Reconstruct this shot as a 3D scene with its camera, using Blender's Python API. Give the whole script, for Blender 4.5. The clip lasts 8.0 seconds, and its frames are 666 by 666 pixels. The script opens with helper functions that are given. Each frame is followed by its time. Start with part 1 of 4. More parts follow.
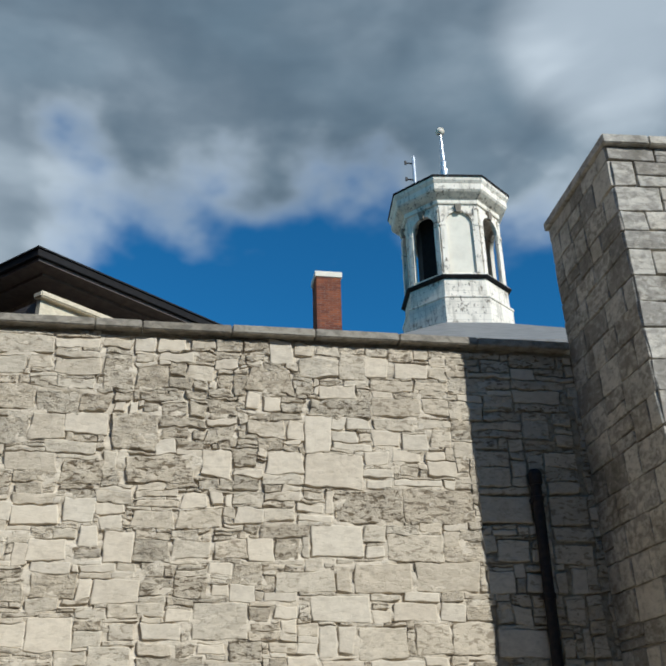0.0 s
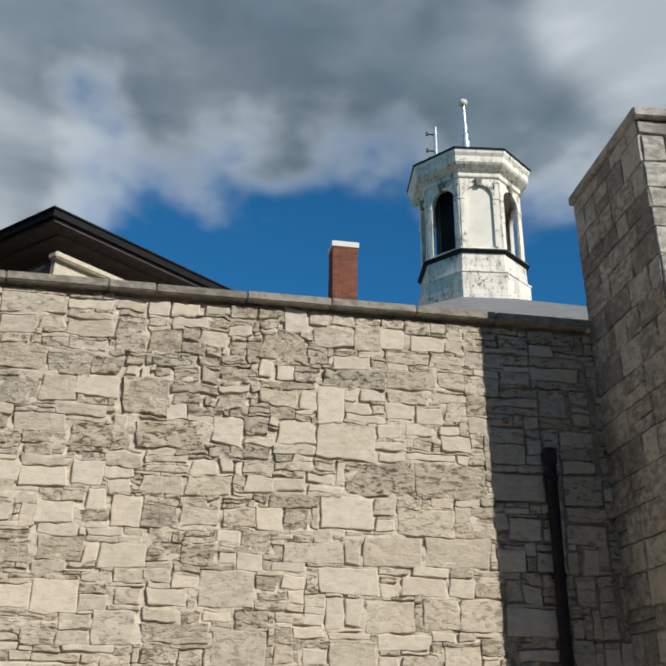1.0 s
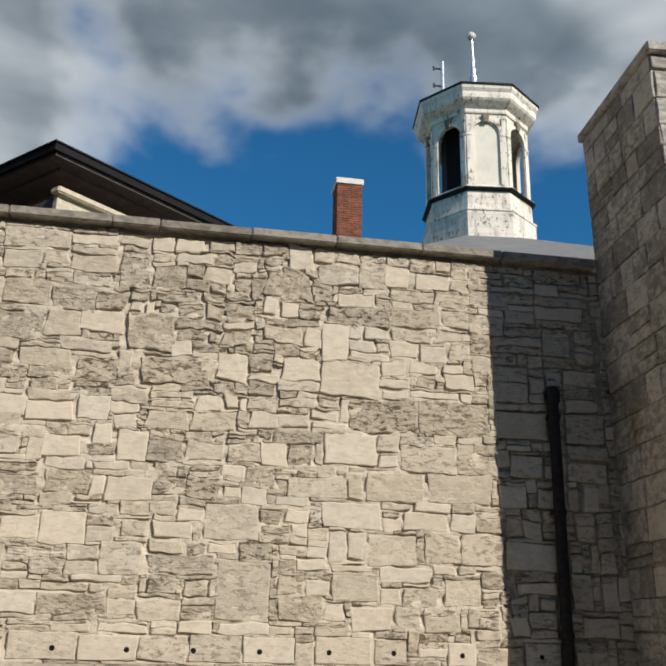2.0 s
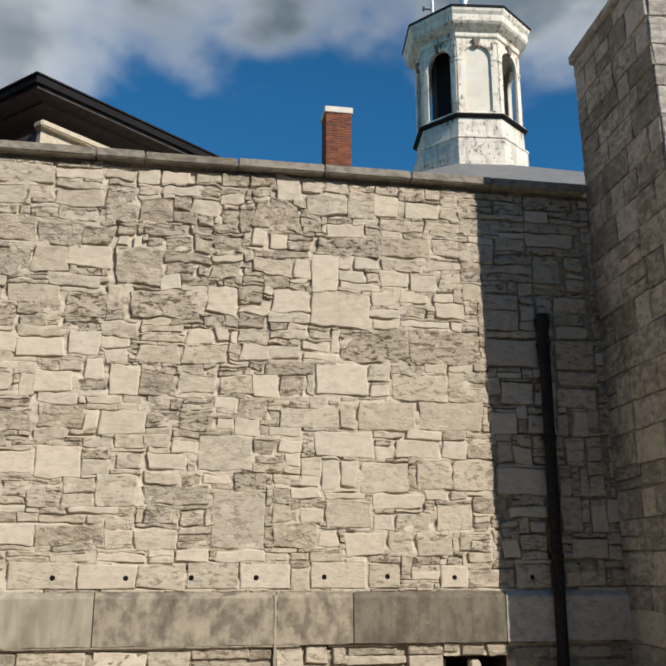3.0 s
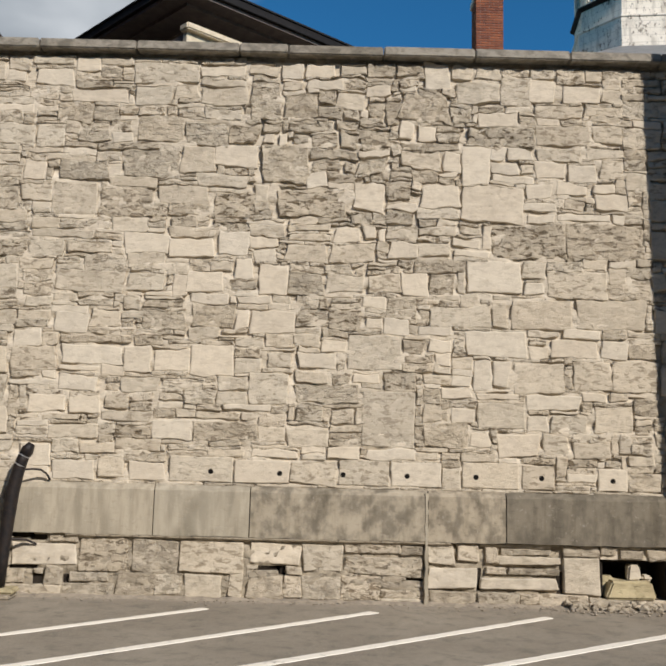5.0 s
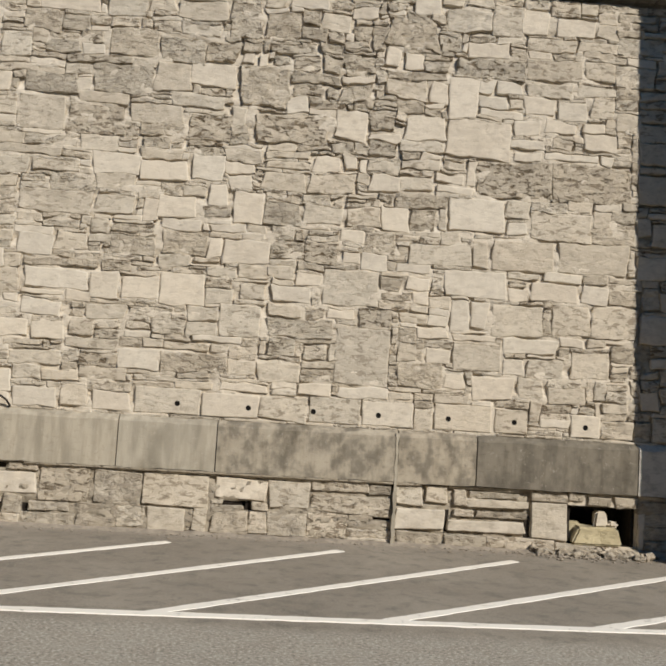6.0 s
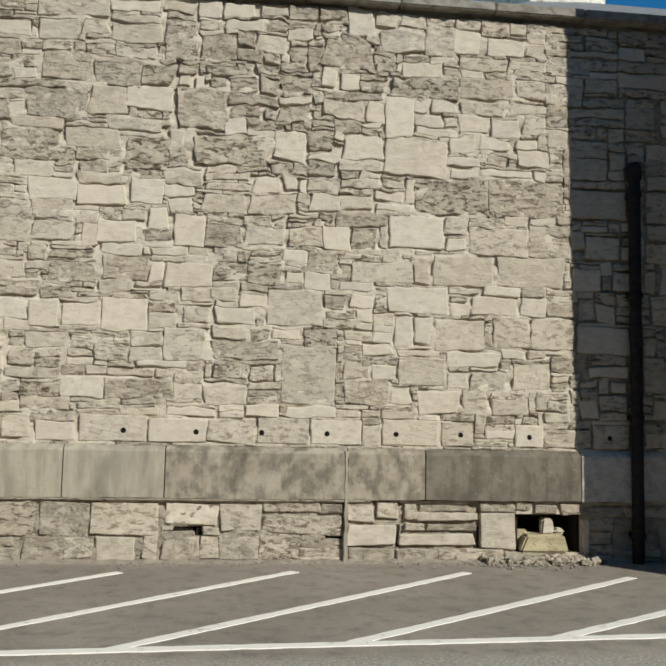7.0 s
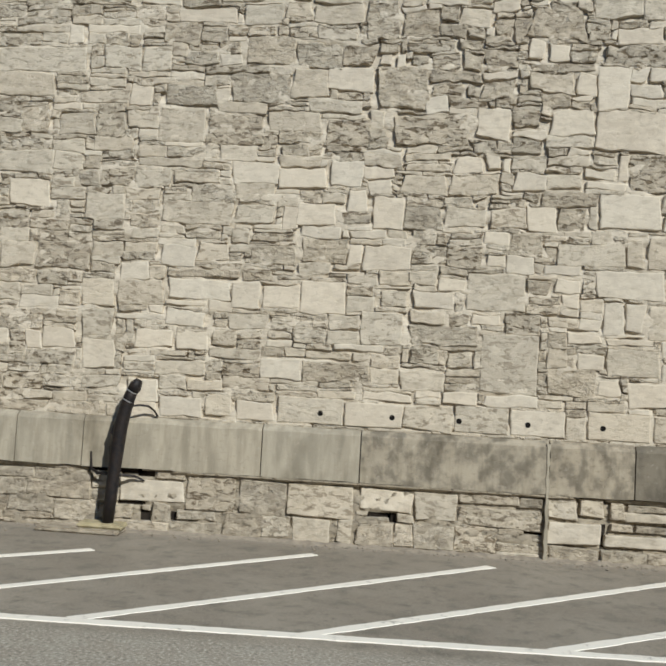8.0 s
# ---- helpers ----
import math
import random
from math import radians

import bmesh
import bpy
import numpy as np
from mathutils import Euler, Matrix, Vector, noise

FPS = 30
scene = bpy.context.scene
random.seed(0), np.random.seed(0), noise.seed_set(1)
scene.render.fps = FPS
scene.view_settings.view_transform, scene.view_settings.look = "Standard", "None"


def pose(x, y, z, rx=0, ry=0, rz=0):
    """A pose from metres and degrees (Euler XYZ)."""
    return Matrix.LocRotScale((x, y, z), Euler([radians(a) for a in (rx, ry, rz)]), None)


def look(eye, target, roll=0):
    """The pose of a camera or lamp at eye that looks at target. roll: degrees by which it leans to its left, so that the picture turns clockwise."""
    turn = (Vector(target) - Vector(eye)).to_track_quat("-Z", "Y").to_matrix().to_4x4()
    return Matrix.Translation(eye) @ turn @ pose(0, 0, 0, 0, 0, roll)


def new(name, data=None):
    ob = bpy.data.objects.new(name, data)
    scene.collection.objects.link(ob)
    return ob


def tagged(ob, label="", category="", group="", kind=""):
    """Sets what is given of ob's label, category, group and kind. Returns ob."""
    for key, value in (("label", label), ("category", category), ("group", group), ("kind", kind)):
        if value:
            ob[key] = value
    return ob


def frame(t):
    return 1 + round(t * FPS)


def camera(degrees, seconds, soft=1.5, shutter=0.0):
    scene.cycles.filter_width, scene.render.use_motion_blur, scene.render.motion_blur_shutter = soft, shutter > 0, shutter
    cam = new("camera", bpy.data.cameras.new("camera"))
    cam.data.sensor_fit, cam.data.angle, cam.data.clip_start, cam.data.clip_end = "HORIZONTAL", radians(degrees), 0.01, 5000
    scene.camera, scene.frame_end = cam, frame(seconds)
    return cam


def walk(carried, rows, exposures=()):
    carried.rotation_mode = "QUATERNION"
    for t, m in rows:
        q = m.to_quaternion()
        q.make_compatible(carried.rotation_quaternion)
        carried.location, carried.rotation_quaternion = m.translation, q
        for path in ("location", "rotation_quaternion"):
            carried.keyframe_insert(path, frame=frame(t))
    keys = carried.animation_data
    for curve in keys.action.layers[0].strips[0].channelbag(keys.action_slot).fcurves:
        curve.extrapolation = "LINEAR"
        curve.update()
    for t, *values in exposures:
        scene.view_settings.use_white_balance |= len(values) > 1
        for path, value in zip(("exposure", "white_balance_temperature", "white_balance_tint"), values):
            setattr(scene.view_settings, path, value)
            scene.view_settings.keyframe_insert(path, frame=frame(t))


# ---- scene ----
cam = camera(41.3, 8.0, soft=2.2)
PATH = [
    (0, (-0.847, -11.541, 1.623), (-0.517, -9.758, 2.468), -1.50),
    (0.5, (-0.878, -11.487, 1.636), (-0.550, -9.695, 2.463), 0.05),
    (1, (-0.845, -11.339, 1.686), (-0.541, -9.525, 2.472), 0.77),
    (2.3, (-0.877, -11.308, 1.684), (-0.566, -9.431, 2.299), 1.37),
    (2.5, (-0.853, -11.300, 1.673), (-0.526, -9.416, 2.260), 0.52),
    (3, (-0.818, -11.303, 1.665), (-0.486, -9.398, 2.175), 0.03),
    (3.5, (-0.786, -11.255, 1.659), (-0.584, -9.323, 2.135), 1.81),
    (4, (-0.776, -11.216, 1.646), (-0.725, -9.272, 2.112), 0.90),
    (4.2, (-0.753, -11.223, 1.630), (-0.761, -9.273, 2.078), 0.56),
    (5.3, (-0.827, -10.928, 1.689), (-0.824, -8.943, 1.931), 1.76),
    (5.5, (-0.850, -10.855, 1.719), (-0.897, -8.867, 1.935), 2.13),
    (6, (-0.869, -10.703, 1.650), (-0.785, -8.711, 1.806), 3.46),
    (6.2, (-0.905, -10.702, 1.648), (-0.800, -8.718, 1.881), 0.45),
    (6.5, (-0.963, -10.714, 1.647), (-0.739, -8.741, 1.891), 0.79),
    (7, (-1.061, -10.722, 1.736), (-0.821, -8.745, 1.924), 1.12),
    (7.5, (-1.107, -10.682, 1.801), (-1.065, -8.691, 1.986), 2.39),
    (8, (-1.083, -10.458, 1.785), (-1.282, -8.472, 1.918), 3.10),
]
walk(cam, [(t, look(eye, target, roll)) for t, eye, target, roll in PATH],
     [(0, -0.06, 5800, 7), (1.0, -0.08, 6180, 10), (2.5, -0.06, 6400, 12), (5.5, -0.09, 6330, 13), (6.5, -0.20, 6180, 8.5), (8.0, -0.17, 5880, 6)])

# ---- sky, sun ----
SUN_AZ, SUN_EL = radians(35.6), radians(33.0)   # from the wall's normal to the right; above the horizon
to_sun = Vector((math.sin(SUN_AZ) * math.cos(SUN_EL), -math.cos(SUN_AZ) * math.cos(SUN_EL), math.sin(SUN_EL)))
sun = new("sun", bpy.data.lights.new("sun", "SUN"))
sun.data.energy, sun.data.angle, sun.data.color = 5.0, radians(0.53), (1.0, 0.93, 0.82)
sun.matrix_world = look(to_sun * 50, (0, 0, 0))
scene.view_settings.exposure = 0.0


class Nodes:
    """Short hand for building a node tree."""

    def __init__(self, tree):
        self.tree = tree
        tree.nodes.clear()

    def add(self, kind):
        return self.tree.nodes.new(kind)

    def put(self, socket, value):
        if isinstance(value, bpy.types.NodeSocket):
            self.tree.links.new(value, socket)
        elif isinstance(value, (tuple, list)) and len(value) == 3 and socket.type == "RGBA":
            socket.default_value = (*value, 1)
        else:
            socket.default_value = value

    def math(self, op, a, b=0.0, c=0.0):
        n = self.add("ShaderNodeMath")
        n.operation = op
        for s, v in zip(n.inputs, (a, b, c)):
            self.put(s, v)
        return n.outputs[0]

    def step(self, v, lo, hi, a=0.0, b=1.0):
        n = self.add("ShaderNodeMapRange")
        n.interpolation_type = "SMOOTHSTEP"
        for s, x in zip(n.inputs, (v, lo, hi, a, b)):
            self.put(s, x)
        return n.outputs[0]

    def mix(self, f, a, b, how="MIX"):
        n = self.add("ShaderNodeMix")
        n.data_type, n.blend_type = "RGBA", how
        self.put(n.inputs[0], f), self.put(n.inputs[6], a), self.put(n.inputs[7], b)
        return n.outputs[2]

    def noise(self, co, scale, detail=4.0, rough=0.55, warp=0.0):
        n = self.add("ShaderNodeTexNoise")
        self.put(n.inputs["Vector"], co)
        for key, v in (("Scale", scale), ("Detail", detail), ("Roughness", rough), ("Distortion", warp)):
            self.put(n.inputs[key], v)
        return n.outputs[0]

    def stretch(self, co, x, y, z):
        n = self.add("ShaderNodeMapping")
        self.put(n.inputs["Vector"], co)
        n.inputs["Scale"].default_value = (x, y, z)
        return n.outputs[0]


world = bpy.data.worlds.new("world")
scene.world = world
world.use_nodes = True
w = Nodes(world.node_tree)
sky = w.add("ShaderNodeTexSky")
sky.sky_type, sky.sun_disc = "NISHITA", False
sky.sun_elevation, sky.sun_rotation = SUN_EL, math.pi - SUN_AZ
sky.air_density, sky.dust_density, sky.ozone_density = 1.0, 0.05, 3.0
way = w.add("ShaderNodeTexCoord").outputs["Generated"]
split = w.add("ShaderNodeSeparateXYZ")
w.put(split.inputs[0], way)
dx, dz = split.outputs[0], split.outputs[2]
blue = w.mix(1.0, sky.outputs[0], (0.23, 0.80, 1.04), "MULTIPLY")
dy = split.outputs[1]
puff = w.noise(w.stretch(way, 1.0, 1.0, 1.5), 5.6, 4.0, 0.45, 0.15)
broad = w.noise(w.stretch(way, 1.0, 1.0, 1.8), 4.2, 5.0, 0.5)
tuft = w.noise(w.stretch(way, 1.0, 1.0, 1.3), 13.0, 3.0, 0.45)
cover = w.math("ADD", w.math("SUBTRACT", dz, 0.541), w.math("MULTIPLY", w.math("SUBTRACT", puff, 0.5), 0.17))
cover = w.math("ADD", cover, w.math("MULTIPLY", w.math("SUBTRACT", tuft, 0.5), 0.15))
lean = w.math("ADD", dx, w.math("MULTIPLY", w.math("SUBTRACT", dz, 0.5), 0.8))
cover = w.math("ADD", cover, w.step(lean, -0.03, -0.40, 0.0, 0.40))
cover = w.math("SUBTRACT", cover, w.step(dy, 0.35, -0.1, 0.0, 0.6))     # the sun's side of the sky is clear
cover = w.math("ADD", cover, w.step(dx, 0.17, 0.30, 0.0, 0.065))
cloudy = w.step(cover, -0.03, 0.075)
gap = w.add("ShaderNodeVectorMath")
gap.operation = "DOT_PRODUCT"
w.put(gap.inputs[0], way)
gap.inputs[1].default_value = (0.419, 0.621, 0.662)
thick = w.math("ADD", w.step(cover, 0.0, 0.10), w.math("MULTIPLY", w.math("SUBTRACT", broad, 0.5), 1.5))
thick = w.math("ADD", thick, w.math("MULTIPLY", w.math("SUBTRACT", tuft, 0.5), 0.22))
thick = w.math("SUBTRACT", thick, w.step(gap.outputs["Value"], 0.9895, 0.9995, 0.0, 1.25))
thick = w.math("SUBTRACT", thick, w.step(lean, -0.02, -0.32, 0.0, 0.6))
thick = w.math("ADD", thick, w.step(dz, 0.74, 0.90, 0.0, 1.1))        # cloud thickened overhead, out of view, added to dim the fill light
cloud = w.mix(w.step(thick, -0.25, 1.25), (5.9, 6.3, 6.5), (1.45, 1.95, 2.35))
rolls = w.noise(w.stretch(way, 1.0, 1.0, 2.6), 6.0, 3.0, 0.45, 0.3)
cloud = w.mix(1.0, cloud, w.mix(w.step(rolls, 0.32, 0.68), (0.80, 0.82, 0.84), (1.22, 1.2, 1.18)), "MULTIPLY")
back = w.add("ShaderNodeBackground")
w.put(back.inputs[0], w.mix(cloudy, blue, cloud)), w.put(back.inputs[1], 0.10)
w.put(w.add("ShaderNodeOutputWorld").inputs[0], back.outputs[0])


# ---- materials ----
def material(name):
    m = bpy.data.materials.new(name)
    m.use_nodes = True
    return m, Nodes(m.node_tree)


def finish(n, colour, rough, bump=None, strength=0.4, distance=0.01, metal=0.0):
    b = n.add("ShaderNodeBsdfPrincipled")
    n.put(b.inputs["Base Color"], colour), n.put(b.inputs["Roughness"], rough), n.put(b.inputs["Metallic"], metal)
    b.inputs["Specular IOR Level"].default_value = 0.25
    if bump is not None:
        k = n.add("ShaderNodeBump")
        n.put(k.inputs["Strength"], strength), n.put(k.inputs["Distance"], distance), n.put(k.inputs["Height"], bump)
        n.put(b.inputs["Normal"], k.outputs[0])
    n.put(n.add("ShaderNodeOutputMaterial").inputs[0], b.outputs[0])


def place(n):
    return n.add("ShaderNodeNewGeometry").outputs["Position"]


def stone(name, light, dark, vary=0.5, pits=0.5, relief=0.5, stain=0.3, grain_z=1.5, warp=0.6, ledges=0.0, blotch=0.0, streaks=0.0):
    """Weathered limestone: two tones, stains, dark pits, fine relief."""
    m, n = material(name)
    geo = n.add("ShaderNodeNewGeometry")
    co = geo.outputs["Position"]
    pick = n.math("FRACT", n.math("ADD", geo.outputs["Random Per Island"], n.add("ShaderNodeObjectInfo").outputs["Random"]))
    bed = n.noise(n.stretch(co, 1, 1, grain_z), 7, 5, 0.55, warp)
    grain = n.noise(co, 70, 4, 0.6)
    tone = n.math("ADD", n.math("MULTIPLY", n.math("SUBTRACT", pick, 0.5), vary), n.step(bed, 0.3, 0.72))
    col = n.mix(n.step(tone, -0.1, 1.1), light, dark)
    warm = n.mix(n.step(n.math("FRACT", n.math("MULTIPLY", pick, 7.3)), 0.0, 1.0), (1.04, 1.0, 0.92), (1.0, 0.995, 0.955))
    col = n.mix(0.6, col, n.mix(1.0, col, warm, "MULTIPLY"))
    blot = n.noise(co, 1.1, 5, 0.6)
    col = n.mix(n.math("MULTIPLY", n.step(blot, 0.48, 0.75), stain), col, n.mix(1.0, col, (0.52, 0.50, 0.46), "MULTIPLY"))
    pit = n.noise(n.stretch(co, 1, 1, 1.8), 13, 5, 0.62)
    col = n.mix(n.math("MULTIPLY", n.step(pit, 0.55, 0.68), n.math("MULTIPLY", pits, n.step(n.math("FRACT", n.math("MULTIPLY", pick, 3.7)), 0.0, 0.8, 0.35, 1.0))), col, n.mix(1.0, col, (0.36, 0.32, 0.27), "MULTIPLY"))
    col = n.mix(n.math("MULTIPLY", grain, 0.35), col, n.mix(1.0, col, (0.72, 0.71, 0.69), "MULTIPLY"))
    high = n.math("ADD", n.math("MULTIPLY", bed, 0.8), n.math("SUBTRACT", n.math("MULTIPLY", grain, 0.25), n.math("MULTIPLY", n.step(pit, 0.52, 0.70), 0.7)))
    if streaks:
        run = n.noise(n.stretch(co, 1.0, 1.0, 0.12), 9, 4, 0.6)
        col = n.mix(n.math("MULTIPLY", n.step(run, 0.46, 0.64), streaks), col, n.mix(1.0, col, (0.50, 0.48, 0.44), "MULTIPLY"))
        lichen = n.noise(co, 17, 5, 0.7)
        col = n.mix(n.math("MULTIPLY", n.step(lichen, 0.60, 0.68), 0.7 * streaks), col, (0.55, 0.50, 0.42))
    if blotch:
        # hollows weathered out along the beds, sunk and darkened by one mask
        worn = n.noise(n.stretch(co, 1.0, 1.0, 2.4), 7.5, 5, 0.6, 0.5)
        eaten = n.math("MULTIPLY", n.step(worn, 0.52, 0.61), n.step(n.math("FRACT", n.math("MULTIPLY", pick, 5.9)), 0.1, 0.9, 0.3, 1.0))
        col = n.mix(n.math("MULTIPLY", eaten, blotch), col, n.mix(1.0, col, (0.36, 0.32, 0.27), "MULTIPLY"))
        high = n.math("SUBTRACT", high, n.math("MULTIPLY", eaten, 1.3 * blotch))
    if ledges:
        split_bed = n.noise(n.stretch(co, 1.0, 1.0, 2.3), 11, 6, 0.68, 0.3)
        chips = n.step(split_bed, 0.44, 0.56)
        high = n.math("ADD", high, n.math("MULTIPLY", chips, ledges))
        hollow = n.math("MULTIPLY", n.step(split_bed, 0.45, 0.36), n.step(grain, 0.35, 0.6))
        col = n.mix(n.math("MULTIPLY", hollow, ledges), col, n.mix(1.0, col, (0.38, 0.34, 0.29), "MULTIPLY"))
    finish(n, col, 0.92, high, relief, 0.045)
    return m


def plain(name, a, b, scale=6.0, rough=0.7, relief=0.2, metal=0.0, stretch=(1, 1, 1), sharp=(0.35, 0.7), distance=0.01):
    m, n = material(name)
    co = n.stretch(place(n), *stretch)
    big, fine = n.noise(co, scale, 5, 0.6, 0.3), n.noise(co, scale * 9, 3, 0.6)
    col = n.mix(n.step(big, *sharp), a, b)
    col = n.mix(n.math("MULTIPLY", fine, 0.3), col, n.mix(1.0, col, (0.65, 0.65, 0.65), "MULTIPLY"))
    finish(n, col, rough, n.math("ADD", n.math("MULTIPLY", big, 0.5), fine), relief, distance, metal)
    return m


PALE_STONE = stone("pale_limestone", (0.658, 0.591, 0.486), (0.563, 0.501, 0.411), 0.8, 0.2, 0.22, 0.2, blotch=0.15)
BUFF_STONE = stone("buff_limestone", (0.599, 0.533, 0.431), (0.494, 0.437, 0.352), 0.8, 0.35, 0.35, 0.25, ledges=0.08, blotch=0.6)
DARK_STONE = stone("dark_limestone", (0.549, 0.484, 0.386), (0.421, 0.368, 0.291), 0.7, 0.45, 0.6, 0.3, ledges=0.14, blotch=1.0)
RUBBLE = stone("rubble_limestone", (0.609, 0.539, 0.435), (0.482, 0.424, 0.337), 0.9, 0.4, 0.6, 0.3, ledges=0.14, blotch=0.9)
MORTAR = stone("lime_mortar", (0.665, 0.598, 0.495), (0.545, 0.484, 0.394), 0.1, 0.4, 0.5, 0.3)
# real dirt low on the wall, painted shade in the deep joints
DIRT_AND_SHADE_MORTAR = stone("dirt_and_shade_mortar", (0.45, 0.395, 0.31), (0.30, 0.262, 0.205), 0.1, 0.5, 0.7, 0.5)
LOW_STONE = stone("dirty_limestone", (0.54, 0.475, 0.38), (0.35, 0.305, 0.24), 0.7, 0.6, 0.6, 0.5, ledges=0.28)
# near-black colour that stands in for shade in voids
VOID_SHADE = plain("void_shade", (0.035, 0.028, 0.021), (0.018, 0.014, 0.011), 14, 1.0, 0.6)
ASHLAR = stone("grey_ashlar", (0.61, 0.575, 0.51), (0.30, 0.28, 0.25), 1.1, 0.35, 0.3, 0.8, blotch=0.4)
COPING = stone("grey_coping", (0.36, 0.33, 0.28), (0.20, 0.183, 0.155), 0.5, 0.3, 0.35, 0.5)
BAND_PALE = stone("weathered_pale_band", (0.46, 0.41, 0.325), (0.33, 0.295, 0.232), 0.2, 0.15, 0.12, 0.7, 0.2, 0.1, streaks=0.30)
BAND_GREY = stone("stained_grey_band", (0.42, 0.37, 0.29), (0.19, 0.168, 0.132), 0.2, 0.35, 0.18, 0.7, 0.8, 0.1, streaks=0.35)
BAND_DARK = stone("dark_stained_band", (0.225, 0.197, 0.153), (0.14, 0.123, 0.096), 0.2, 0.2, 0.15, 0.4, 0.6, 0.1, streaks=0.35)
YELLOW_STONE = stone("yellow_limestone", (0.56, 0.49, 0.32), (0.40, 0.345, 0.22), 0.3, 0.3, 0.5, 0.2)
BLACK_IRON = plain("black_painted_iron", (0.012, 0.011, 0.012), (0.03, 0.022, 0.018), 14, 0.5, 0.3)
def make_flaking(name, boarded):
    m, n = material(name)
    co = place(n)
    big, mid, fine = n.noise(co, 1.4, 4, 0.6), n.noise(n.stretch(co, 1, 1, 0.6), 9, 6, 0.7), n.noise(co, 60, 3)
    col = n.mix(n.step(big, 0.35, 0.75), (0.86, 0.775, 0.65), (0.71, 0.635, 0.525))
    runs = n.noise(n.stretch(co, 1, 1, 0.16), 6.5, 4, 0.6)
    col = n.mix(n.math("MULTIPLY", n.step(runs, 0.48, 0.66), 0.55), col, (0.40, 0.345, 0.275))
    bare = n.step(n.math("ADD", mid, n.math("MULTIPLY", n.math("SUBTRACT", big, 0.5), 0.5)), 0.57, 0.64)
    col = n.mix(bare, col, (0.24, 0.195, 0.15))
    boards = n.add("ShaderNodeTexWave")
    boards.wave_type, boards.bands_direction = "BANDS", "Z"
    n.put(boards.inputs["Vector"], co), n.put(boards.inputs["Scale"], 1.3), n.put(boards.inputs["Distortion"], 0.4)
    seam = n.math("MULTIPLY", n.step(boards.outputs[1], 0.05, 0.0), boarded)
    col = n.mix(n.math("MULTIPLY", seam, 0.3), col, (0.30, 0.255, 0.20))
    finish(n, col, 0.65, n.math("SUBTRACT", n.math("MULTIPLY", fine, 0.2), n.math("ADD", bare, seam)), 0.35, 0.012)
    return m


WHITE_PAINT, WHITE_BOARDS = make_flaking("flaking_white_paint", 0.0), make_flaking("flaking_white_boards", 1.0)
CREAM_PANEL = plain("cream_painted_board", (0.80, 0.73, 0.60), (0.72, 0.65, 0.53), 2.0, 0.6, 0.1)
BARE_WOOD_AND_SHADE = plain("bare_weathered_wood_and_shade", (0.30, 0.255, 0.20), (0.16, 0.135, 0.105), 8, 0.8, 0.4)
DARK_TRIM = plain("dark_roofing_felt", (0.010, 0.010, 0.011), (0.022, 0.020, 0.019), 5, 0.8, 0.3)
BLACK_WOOD_AND_SHADE = plain("black_timber_and_shade", (0.006, 0.005, 0.005), (0.012, 0.010, 0.010), 5, 0.75, 0.3)
BROWN_WOOD_AND_SHADE = plain("dark_brown_soffit_and_shade", (0.105, 0.088, 0.080), (0.15, 0.125, 0.11), 4, 0.75, 0.3)
LEAD = plain("grey_sheet_roof", (0.24, 0.235, 0.225), (0.17, 0.168, 0.16), 2.5, 0.6, 0.15)
STEEL = plain("galvanised_steel", (0.72, 0.73, 0.74), (0.55, 0.56, 0.57), 9, 0.35, 0.1, 0.7)
CREAM_STONE = stone("cream_stucco", (0.68, 0.60, 0.46), (0.55, 0.48, 0.36), 0.2, 0.1, 0.2, 0.15)
MORTAR_DUST = plain("dusty_rubble", (0.36, 0.31, 0.24), (0.24, 0.205, 0.16), 9, 0.95, 0.3)
# dark so that the added unseen walls bounce little sun back
BLOCKER_DARK = plain("blocker_dark", (0.07, 0.045, 0.035), (0.045, 0.032, 0.027), 1.5, 0.9, 0.3)
BRICK_MORTAR = plain("brick_mortar", (0.36, 0.30, 0.26), (0.25, 0.21, 0.18), 20, 0.9, 0.3)


def make_brick():
    m, n = material("red_brick")
    co = place(n)
    pick = n.add("ShaderNodeObjectInfo").outputs["Random"]
    col = n.mix(pick, (0.34, 0.115, 0.052), (0.16, 0.055, 0.034))
    col = n.mix(n.step(n.noise(co, 3, 4), 0.45, 0.75), col, (0.13, 0.05, 0.035))
    finish(n, col, 0.9, n.noise(co, 60, 3), 0.3)
    return m


